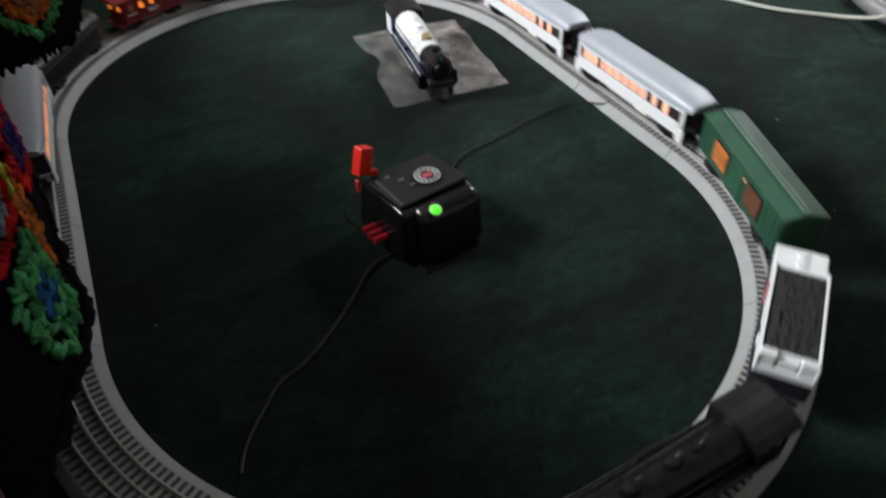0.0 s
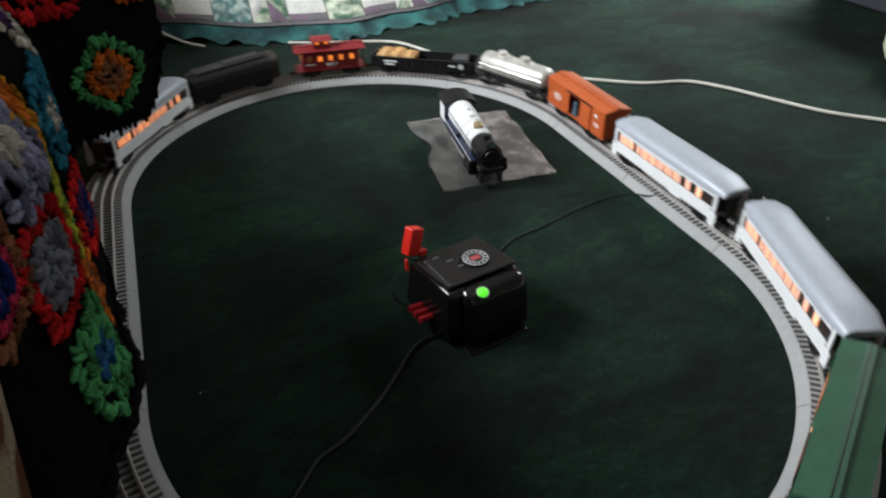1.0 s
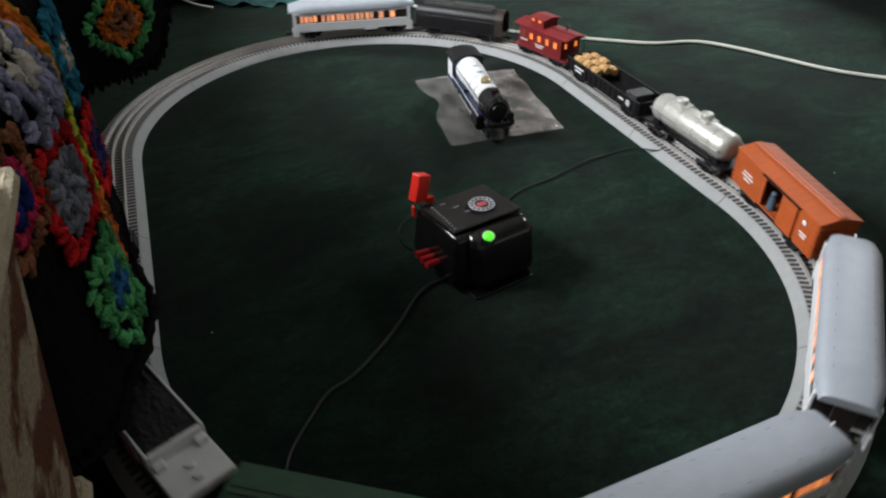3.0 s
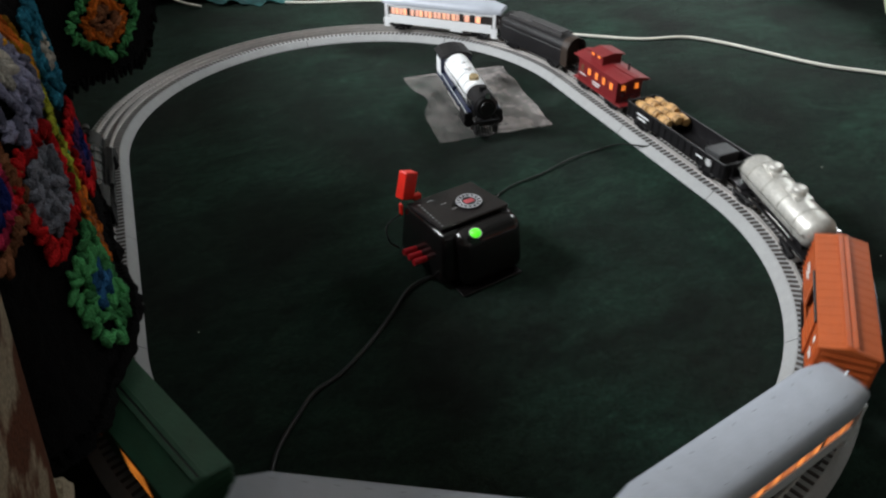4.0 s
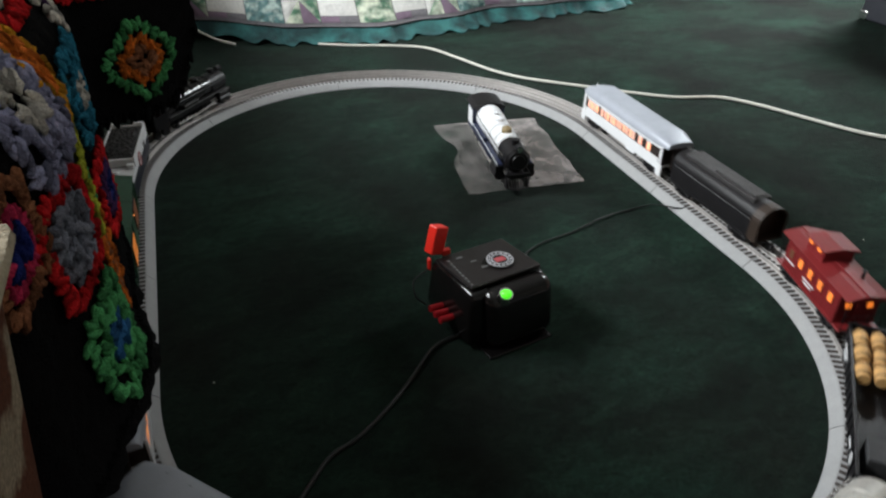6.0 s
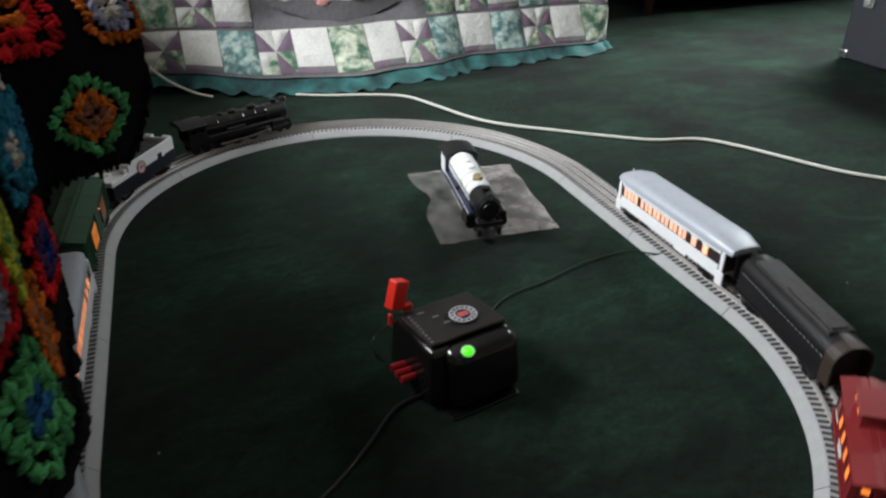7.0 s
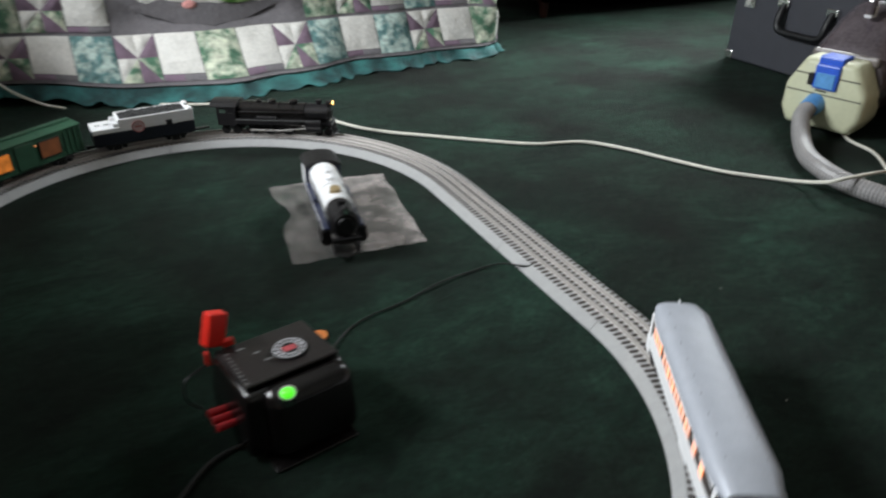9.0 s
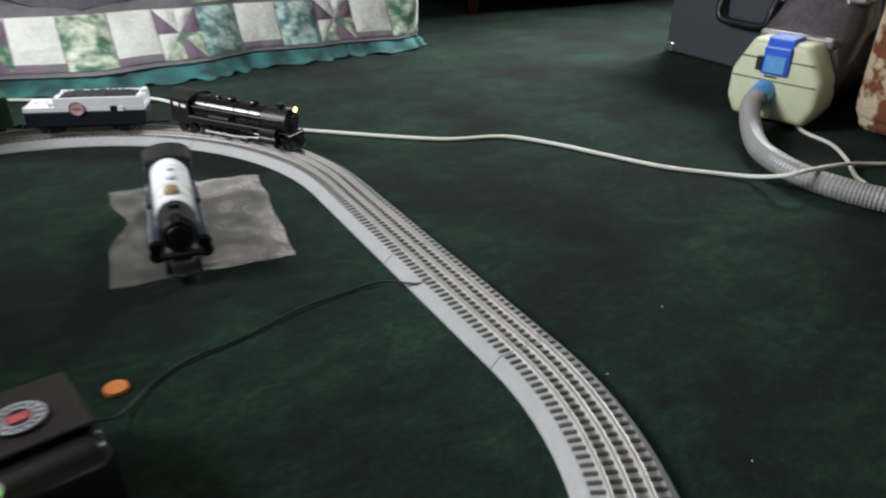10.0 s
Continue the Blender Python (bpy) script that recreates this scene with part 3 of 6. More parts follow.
def orange_boxcar():
    c = ribbed_boxcar("orange ribbed toy boxcar with its side door open", 0.203, ORANGE_CAR, ORANGE_DK, True)
    hw = 0.030
    for s in (-1, 1):
        bm = box(B(), 0.023, 0.058, s * (hw + 0.0030) - 0.0012, s * (hw + 0.0030) + 0.0012, 0.038, 0.090, 0.0005, 1)
        for k in range(4):
            box(bm, 0.025, 0.056, s * (hw + 0.0046) - 0.0006, s * (hw + 0.0046) + 0.0006, 0.044 + k * 0.012, 0.0455 + k * 0.012)
        part("sliding_door", bm, ORANGE_CAR, c)
        for z in (0.0372, 0.0905):
            part("door_rail", box(B(), -0.03, 0.062, s * (hw + 0.0030) - 0.0018, s * (hw + 0.0030) + 0.0018, z, z + 0.0018), BLACK_SATIN, c)
        for x0, x1, z in ((-0.075, -0.052, 0.068), (-0.078, -0.048, 0.062), (-0.072, -0.056, 0.056), (0.070, 0.086, 0.060), (0.072, 0.084, 0.055)):
            part("lettering_bar", box(B(), x0, x1, s * (hw + 0.0019) - 0.0003, s * (hw + 0.0019) + 0.0003, z, z + 0.0022), WHITE, c, "small white bar of lettering")
        bm = ball(B(), (0.074, s * (hw + 0.0014), 0.077), 0.0042, 1, 0.15, 1, 16, 8)
        part("round_emblem", bm, WHITE, c, "round white emblem")
    f = B()
    ball(f, (-0.010, -0.020, 0.066), 0.0045)
    rod(f, (-0.010, -0.020, 0.040), (-0.010, -0.020, 0.062), 0.0065, 0.0045, seg=10)
    part("figurine", f, mat("blue_grey_figurine", (0.07, 0.12, 0.17), 0.6), c, "small blue-grey figurine inside the doorway")
    return c


def green_boxcar():
    c = ribbed_boxcar("green ribbed toy car with glowing display windows", 0.238, GREEN_CAR, BLACK, False, 4)
    hw = 0.030
    for s in (-1, 1):
        for x0, x1, m, lab in ((-0.070, -0.030, LIT_PANE, "orange lit display pane"), (0.030, 0.070, LIT_DIM, "dimly lit display pane")):
            w = part("display_window", box(B(), x0 - 0.002, x1 + 0.002, s * (hw + 0.0012) - 0.0012, s * (hw + 0.0012) + 0.0012, 0.048, 0.085, 0.0006, 1), BLACK, c)
            bm = box(B(), x0, x1, s * (hw + 0.0022) - 0.0006, s * (hw + 0.0022) + 0.0006, 0.050, 0.083)
            part("pane", bm, m, w, lab)
        part("door", box(B(), -0.018, 0.018, s * (hw + 0.0012) - 0.0010, s * (hw + 0.0012) + 0.0010, 0.040, 0.090, 0.0005, 1), GREEN_CAR, c)
        bm = B()
        ball(bm, (0.022, s * (hw + 0.002), 0.080), 0.0016)
        part("marker_lamp", bm, LIT_HOT, c, "tiny lit marker lamp")
    return c


def tank_car():
    L = 0.205
    c = thing("tank_car", "silver toy tank car with twin domes on a black frame", "toy train car", "cars of the toy train")
    r, z = 0.0265, 0.0690
    bm = B()
    prof = [(-0.094, 0.0), (-0.0935, 0.010), (-0.091, 0.018), (-0.086, 0.0238), (-0.080, r), (0.080, r), (0.086, 0.0238), (0.091, 0.018), (0.0935, 0.010), (0.094, 0.0)]
    n = 28
    rings = [[bm.verts.new((x, q * math.cos(2 * math.pi * k / n), z + q * math.sin(2 * math.pi * k / n))) for k in range(n)] if q else [bm.verts.new((x, 0, z))] for x, q in prof]
    for a, b in zip(rings, rings[1:]):
        for k in range(n):
            f = [a[k % len(a)], a[(k + 1) % len(a)], b[(k + 1) % len(b)], b[k % len(b)]]
            f = [v for i, v in enumerate(f) if v not in f[:i]]
            bm.faces.new(f)
    bmesh.ops.recalc_face_normals(bm, faces=bm.faces)
    smooth(part("tank", bm, SILVER, c, "shiny silver tank"), 30)
    for x in (-0.06, -0.02, 0.02, 0.06):
        bm = B()
        tube(bm, [Vector((x, (r + 0.0004) * math.cos(a), z + (r + 0.0004) * math.sin(a))) for a in (2 * math.pi * i / 28 for i in range(29))], 0.0010, 6)
        part("tank_band", bm, SILVER, c)
    for x, h in ((-0.040, 0.010), (0.022, 0.012)):
        bm = B()
        rod(bm, (x, 0, z + r - 0.006), (x, 0, z + r + h - 0.003), 0.0105, seg=20)
        ball(bm, (x, 0, z + r + h - 0.003), 0.0105, 1, 1, 0.35, 20, 8)
        box(bm, x - 0.016, x + 0.016, -0.014, 0.014, z + r - 0.002, z + r, 0.0005, 1)
        smooth(part("dome", bm, SILVER, c), 40)
    bm = B()
    for s in (-1, 1):
        tube(bm, [Vector((x, s * (r + 0.003), z + 0.002)) for x in (-0.085, -0.03, 0.03, 0.085)], 0.0008, 6)
        for x in (-0.085, -0.03, 0.03, 0.085):
            rod(bm, (x, s * (r - 0.002), z + 0.002), (x, s * (r + 0.003), z + 0.002), 0.0007, seg=6)
    part("handrail", bm, CHROME, c)
    bm = B()
    box(bm, -L / 2, L / 2, -0.010, 0.010, 0.0345, 0.0410, 0.0008, 1)
    for e in (-1, 1):
        box(bm, e * 0.085 - 0.018, e * 0.085 + 0.018, -0.027, 0.027, 0.0380, 0.0415, 0.0006, 1)
        box(bm, e * 0.075 - 0.006, e * 0.075 + 0.006, -0.018, 0.018, 0.0410, 0.0510, 0.001, 1)
        for s in (-1, 1):
            tube(bm, [Vector((e * 0.101, s * 0.026, zz)) for zz in (0.041, 0.06)], 0.0008, 6)
    for s in (-1, 1):
        box(bm, -0.07, 0.07, s * 0.020 - 0.002, s * 0.020 + 0.002, 0.037, 0.040)
    part("frame", bm, BLACK_SATIN, c)
    trucks(c, 0.066)
    for e in (-1, 1):
        coupler(c, e * (L / 2 - 0.002))
    return c


def gondola():
    L, hw = 0.246, 0.029
    c = thing("gondola", "black toy gondola carrying wooden barrels", "toy train car", "cars of the toy train")
    bm = B()
    z0, z1 = 0.036, 0.062
    for s in (-1, 1):
        box(bm, -L / 2, L / 2, s * hw - 0.0012, s * hw + 0.0012, z0, z1, 0.0004, 1)
        box(bm, -L / 2, L / 2, s * (hw + 0.0010) - 0.0018, s * (hw + 0.0010) + 0.0018, z1 - 0.003, z1, 0.0005, 1)
        for i in range(15):
            x = -L / 2 + 0.006 + i * (L - 0.012) / 14
            box(bm, x - 0.001, x + 0.001, s * (hw + 0.002) - 0.001, s * (hw + 0.002) + 0.001, z0, z1 - 0.002)
    for e in (-1, 1):
        box(bm, e * L / 2 - 0.0012, e * L / 2 + 0.0012, -hw, hw, z0, z1, 0.0004, 1)
    box(bm, -L / 2, L / 2, -hw, hw, z0 - 0.002, z0 + 0.003)
    box(bm, -L / 2 + 0.01, L / 2 - 0.01, -0.01, 0.01, 0.031, z0)
    part("body", bm, BLACK_SATIN, c)
    pale = mat("pale_emblem", (0.45, 0.45, 0.45), 0.6)
    for s in (-1, 1):
        for x0, x1, z in ((-0.092, -0.060, 0.050), (0.064, 0.078, 0.049), (-0.088, -0.066, 0.043)):
            part("lettering_bar", box(B(), x0, x1, s * (hw + 0.0033) - 0.0003, s * (hw + 0.0033) + 0.0003, z, z + 0.003), WHITE, c, "small white bar of lettering")
        part("round_emblem", ball(B(), (0.092, s * (hw + 0.0032), 0.050), 0.0065, 1, 0.1, 1, 16, 8), pale, c, "pale round emblem")
    for i in range(3):
        for j in range(3):
            x, y = -0.095 + i * 0.030, -0.018 + j * 0.018
            zz = 0.0485 + (0.014 if i != 2 or j != 2 else 0.010)
            b = barrel()
            b.parent = c
            b.matrix_basis = pose(x, y, zz - 0.003 + 0.002 * ((i + j) % 2), 0, 90, 0)
    crate = B()
    box(crate, 0.068, 0.100, -0.020, 0.020, z0 + 0.003, z1 + 0.002, 0.001, 1)
    part("steel_crate", crate, mat("grey_steel", (0.05, 0.05, 0.052), 0.6, 0.2, var=0.4), c, "grey steel crate in the bed")
    trucks(c, 0.085)
    for e in (-1, 1):
        coupler(c, e * (L / 2 - 0.002))
    return c


BARREL = {}


def barrel():
    if not BARREL:
        bm = B()
        n = 14
        prof = [(-0.0125, 0.0), (-0.0125, 0.0068), (-0.008, 0.0082), (0, 0.0089), (0.008, 0.0082), (0.0125, 0.0068), (0.0125, 0.0)]
        rings = [[bm.verts.new((q * math.cos(2 * math.pi * k / n), q * math.sin(2 * math.pi * k / n), h)) for k in range(n)] if q else [bm.verts.new((0, 0, h))] for h, q in prof]
        for a, b in zip(rings, rings[1:]):
            for k in range(n):
                f = [a[k % len(a)], a[(k + 1) % len(a)], b[(k + 1) % len(b)], b[k % len(b)]]
                bm.faces.new([v for i, v in enumerate(f) if v not in f[:i]])
        bmesh.ops.recalc_face_normals(bm, faces=bm.faces)
        ob = smooth(part("barrel", bm, WOODB, None, "honey-coloured wooden barrel"), 35)
        hp = part("hoop", rod(B(), (0, 0, -0.001), (0, 0, 0.001), 0.0086, seg=14), HOOP, ob)
        hp.matrix_basis = pose(0, 0, -0.0075)
        BARREL["m"], BARREL["h"] = ob.data, hp.data
    else:
        ob = new("barrel", BARREL["m"])
        ob["label"] = "honey-coloured wooden barrel"
        hp = new("hoop", BARREL["h"])
        hp.parent = ob
        hp.matrix_basis = pose(0, 0, -0.0075)
    hp = new("hoop", BARREL["h"])
    hp.parent = ob
    hp.matrix_basis = pose(0, 0, 0.0075)
    return ob


def caboose():
    L, hw = 0.160, 0.0290
    c = thing("caboose", "dark red toy caboose with cupola and glowing windows", "toy train car", "cars of the toy train")
    z0, z1 = 0.037, 0.0840
    bl = L / 2 - 0.016
    bm = box(B(), -bl, bl, -hw, hw, z0, z1, 0.0006, 1)
    n = 26
    for s in (-1, 1):
        for i in range(n):
            x = -bl + 0.003 + i * (2 * bl - 0.006) / (n - 1)
            box(bm, x - 0.0004, x + 0.0004, s * (hw + 0.0003) - 0.0003, s * (hw + 0.0003) + 0.0003, z0 + 0.003, z1 - 0.002)
        box(bm, -bl, bl, s * (hw + 0.0008) - 0.0008, s * (hw + 0.0008) + 0.0008, z0, z0 + 0.003)
    box(bm, -L / 2, L / 2, -hw, hw, z0 - 0.003, z0, 0.0006, 1)
    part("body", bm, RED_CAR, c)
    prof = [(hw + 0.003, z1), (hw + 0.003, z1 + 0.0015), (0.012, z1 + 0.0065), (0.0, z1 + 0.0075), (-0.012, z1 + 0.0065), (-hw - 0.003, z1 + 0.0015), (-hw - 0.003, z1)]
    part("roof", extrude_profile(B(), prof, -L / 2, L / 2), RED_CAR, c)
    part("roof_walk", box(B(), -L / 2, L / 2, -0.005, 0.005, z1 + 0.0078, z1 + 0.0090, 0.0003, 1), RED_CAR, c)
    cx0, cx1 = -0.036, 0.002
    cup = part("cupola", box(B(), cx0, cx1, -0.022, 0.022, z1 + 0.002, z1 + 0.0230, 0.0006, 1), RED_CAR, c)
    prof = [(0.026, z1 + 0.0230), (0.026, z1 + 0.0242), (0.0, z1 + 0.0285), (-0.026, z1 + 0.0242), (-0.026, z1 + 0.0230)]
    part("cupola_roof", extrude_profile(B(), prof, cx0 - 0.004, cx1 + 0.004), RED_CAR, cup)
    for s in (-1, 1):
        for x in (cx0 + 0.009, cx1 - 0.009):
            w = part("window", box(B(), x - 0.005, x + 0.005, s * 0.0222 - 0.0006, s * 0.0222 + 0.0006, z1 + 0.010, z1 + 0.019), RED_CAR, cup)
            part("pane", box(B(), x - 0.0036, x + 0.0036, s * 0.0226 - 0.0006, s * 0.0226 + 0.0006, z1 + 0.0115, z1 + 0.0178), LIT_DIM if s > 0 else LIT_RED, w, "lit pane")
    for s in (-1, 1):
        for i, x in enumerate((-0.048, -0.024, 0.000, 0.024, 0.048)):
            w = part("window", box(B(), x - 0.0060, x + 0.0060, s * (hw + 0.0006) - 0.0008, s * (hw + 0.0006) + 0.0008, 0.0585, 0.0755, 0.0003, 1), RED_CAR, c)
            part("pane", box(B(), x - 0.0042, x + 0.0042, s * (hw + 0.0014) - 0.0005, s * (hw + 0.0014) + 0.0005, 0.0605, 0.0735), (LIT_DIM, LIT_RED, LIT_RED, LIT_RED, LIT_RED)[i], w, "glowing orange pane")
    for e in (-1, 1):
        for y in (-0.015, 0.015):
            w = part("window", box(B(), e * (bl + 0.0004) - 0.0006, e * (bl + 0.0004) + 0.0006, y - 0.005, y + 0.005, 0.060, 0.075), RED_CAR, c)
            part("pane", box(B(), e * (bl + 0.0012) - 0.0005, e * (bl + 0.0012) + 0.0005, y - 0.0036, y + 0.0036, 0.062, 0.073), LIT_RED if e > 0 else LIT_RED, w, "glowing orange pane")
        part("end_door", box(B(), e * (bl + 0.0006) - 0.0008, e * (bl + 0.0006) + 0.0008, -0.0065, 0.0065, 0.040, 0.078), RED_CAR, c)
        bm = B()
        x = e * (L / 2 - 0.002)
        for y in (-0.026, -0.009, 0.009, 0.026):
            rod(bm, (x, y, z0), (x, y, 0.058 if abs(y) < 0.02 else z1), 0.0007, seg=6)
        for z in (0.048, 0.058):
            rod(bm, (x, -0.026, z), (x, 0.026, z), 0.0007, seg=6)
        part("end_railing", bm, BLACK_SATIN, c)
        coupler(c, e * (L / 2 - 0.002))
    bm = B()
    rod(bm, (0.040, 0.012, z1 + 0.003), (0.040, 0.012, z1 + 0.018), 0.0022, seg=10)
    rod(bm, (0.040, 0.012, z1 + 0.018), (0.040, 0.012, z1 + 0.021), 0.0038, 0.001, seg=10)
    part("smoke_jack", bm, BLACK_SATIN, c)
    for s in (-1, 1):
        for x0, x1, z in ((-0.058, -0.036, 0.0525), (-0.012, 0.014, 0.0515), (-0.010, 0.010, 0.0465)):
            part("lettering_bar", box(B(), x0, x1, s * (hw + 0.0012) - 0.0003, s * (hw + 0.0012) + 0.0003, z, z + 0.002), WHITE, c, "small pale bar of lettering")
    part("underframe", box(B(), -L / 2 + 0.01, L / 2 - 0.01, -0.010, 0.010, 0.030, z0 - 0.003), BLACK_SATIN, c)
    trucks(c, 0.048)
    return c


def black_car():
    """The unlit black car with a barrel roof and an open arched end."""
    L, hw = 0.216, 0.0290
    c = thing("barrel_roofed_car", "unlit black toy car with a barrel roof and arched open end", "toy train car", "cars of the toy train")
    z0, z1, zt = 0.034, 0.0720, 0.0970
    prof = [(hw, z0), (hw, z1)] + [(hw * math.cos(a), z1 + (zt - z1) * math.sin(a)) for a in (math.pi * i / 12 for i in range(1, 12))] + [(-hw, z1), (-hw, z0)]
    bm = extrude_profile(B(), prof, -L / 2 + 0.004, L / 2 - 0.020)
    smooth(part("body", bm, BLACK_SATIN, c), 30)
    # the end bulkhead is a shell, open to the front
    inner = [(y * 0.88, z0 + 0.002 + (z - z0) * 0.93) for y, z in prof]
    bm = B()
    rows = [[bm.verts.new((x, y, z)) for y, z in p] for x, p in ((L / 2 - 0.020, prof), (L / 2 - 0.002, prof), (L / 2 - 0.002, inner), (L / 2 - 0.018, inner))]
    for a, b in zip(rows, rows[1:]):
        for k in range(len(prof)):
            bm.faces.new((a[k], a[(k + 1) % len(prof)], b[(k + 1) % len(prof)], b[k]))
    bm.faces.new(rows[-1])
    bmesh.ops.recalc_face_normals(bm, faces=bm.faces)
    part("arched_end", bm, mat("brown_black_plastic", (0.03, 0.018, 0.012), 0.55, var=0.3), c, "brownish hollow arched end")
    bm = box(B(), -L / 2 + 0.020, L / 2 - 0.032, -0.0190, 0.0190, zt - 0.006, zt + 0.0020, 0.0015, 2)
    part("roof_deck", bm, SOOTY, c, "sooty grey roof deck")
    part("roof_hump", box(B(), -0.020, L / 2 - 0.036, -0.0135, 0.0135, zt + 0.001, zt + 0.0055, 0.002, 2), SOOTY, c)
    pale = mat("pale_dash", (0.30, 0.30, 0.30), 0.5)
    for s in (-1, 1):
        for i in range(22):
            x = -L / 2 + 0.014 + i * 0.0085
            part("rivet_dash", box(B(), x - 0.0016, x + 0.0016, s * (hw + 0.0004) - 0.0004, s * (hw + 0.0004) + 0.0004, z1 - 0.003, z1 - 0.0018), pale, c, "small pale dash")
    for s in (-1, 1):
        part("side_sill", box(B(), -L / 2 + 0.004, L / 2 - 0.020, s * (hw + 0.001) - 0.0010, s * (hw + 0.001) + 0.0010, z0, z0 + 0.003), BLACK_SATIN, c)
        part("belt_rail", box(B(), -L / 2 + 0.004, L / 2 - 0.020, s * (hw + 0.0006) - 0.0008, s * (hw + 0.0006) + 0.0008, z1, z1 + 0.0016), BLACK_SATIN, c)
    part("underframe", box(B(), -L / 2 + 0.012, L / 2 - 0.03, -0.012, 0.012, 0.030, z0), BLACK_SATIN, c)
    trucks(c, 0.068)
    for e in (-1, 1):
        coupler(c, e * (L / 2 - 0.004))
    return c


def tender():
    L, hw = 0.196, 0.0295
    c = thing("coal_tender", "white-topped toy coal tender heaped with black coal", "toy train car", "cars of the toy train")
    z0, zm, z1 = 0.034, 0.0600, 0.0860
    part("lower_body", box(B(), -L / 2, L / 2, -hw, hw, z0, zm, 0.0015, 2), NAVY_DK, c, "dark navy lower body")
    bm = B()
    # coal bunker walls in front, low water deck behind
    xd, xf = -0.048, 0.086
    box(bm, -L / 2, L / 2, -hw, hw, zm, zm + 0.010, 0.0012, 1)
    for s in (-1, 1):
        box(bm, xd, L / 2, s * (hw - 0.0015) - 0.0015, s * (hw - 0.0015) + 0.0015, zm + 0.009, z1, 0.0008, 1)
        box(bm, xd - 0.010, xd, s * (hw - 0.008) - 0.006, s * (hw - 0.008) + 0.006, zm + 0.009, z1 - 0.008, 0.002, 2)
    box(bm, xf, xf + 0.004, -hw + 0.003, hw - 0.003, zm + 0.009, z1, 0.001, 1)
    box(bm, xf + 0.003, L / 2 - 0.002, -0.010, 0.010, zm + 0.009, z1 - 0.003, 0.001, 1)
    for y0, y1 in ((-hw + 0.001, -0.011), (0.011, hw - 0.001)):
        box(bm, xf + 0.002, L / 2 - 0.001, y0, y1, zm + 0.009, z1 + 0.003, 0.002, 2)
    box(bm, xd, xd + 0.006, -hw + 0.003, hw - 0.003, zm + 0.009, z1 - 0.002, 0.001, 1)
    part("upper_body", bm, WHITE, c, "white upper body and deck")
    bm = B()
    def heap(u, v):
        x, y = xd + 0.005 + u * (xf - xd - 0.004), (v - 0.5) * 2 * (hw - 0.003)
        edge = min(u, 1 - u, v, 1 - v)
        return Vector((x, y, z1 - 0.004 + 0.006 * min(1, edge * 6) + 0.003 * noise.noise(Vector((x * 200, y * 200, 3))) * min(1, edge * 10)))
    grid_sheet(bm, heap, 48, 24, 0.003)
    part("coal", bm, COAL, c, "heap of black coal")
    for i in range(2):
        bm = B()
        rod(bm, (-0.084 + i * 0.016, 0, zm + 0.009), (-0.084 + i * 0.016, 0, zm + 0.014), 0.0052, seg=16)
        part("water_hatch", bm, WHITE, c)
    for s in (-1, 1):
        disc = B()
        rod(disc, (-0.012, s * hw, 0.066), (-0.012, s * (hw + 0.0010), 0.066), 0.0125, seg=28)
        d = part("round_emblem", disc, mat("pale_pink_emblem", (0.52, 0.40, 0.40), 0.5), c, "pale pink round emblem")
        ring = B()
        tube(ring, [Vector((-0.012 + 0.0118 * math.cos(a), s * (hw + 0.0011), 0.066 + 0.0118 * math.sin(a))) for a in (2 * math.pi * i / 24 for i in range(25))], 0.0009, 5)
        box(ring, -0.018, -0.006, s * (hw + 0.0011) - 0.0004, s * (hw + 0.0011) + 0.0004, 0.0645, 0.0675)
        part("emblem_ring", ring, mat("dull_red_emblem", (0.36, 0.09, 0.09), 0.5), d)
        sq = box(B(), 0.042, 0.054, s * (hw + 0.0005) - 0.0005, s * (hw + 0.0005) + 0.0005, 0.0600, 0.0700)
        q = part("square_emblem", sq, BLACK, c)
        part("emblem_field", box(B(), 0.054, 0.064, s * (hw + 0.0007) - 0.0006, s * (hw + 0.0007) + 0.0006, 0.0600, 0.0680), WHITE, q, "white half of the emblem")
    part("underframe", box(B(), -L / 2 + 0.006, L / 2 - 0.006, -0.018, 0.018, 0.029, z0), BLACK_SATIN, c)
    trucks(c, 0.060)
    coupler(c, -L / 2 + 0.001)
    part("drawbar", box(B(), L / 2 - 0.002, L / 2 + 0.034, -0.004, 0.004, 0.028, 0.031), BLACK_SATIN, c)
    return c


DULL_GOLD = mat("dull_gold_paint", (0.36, 0.27, 0.14), 0.4, 0.4)
WORN_GREY = mat("worn_grey_edge", (0.16, 0.16, 0.16), 0.5)


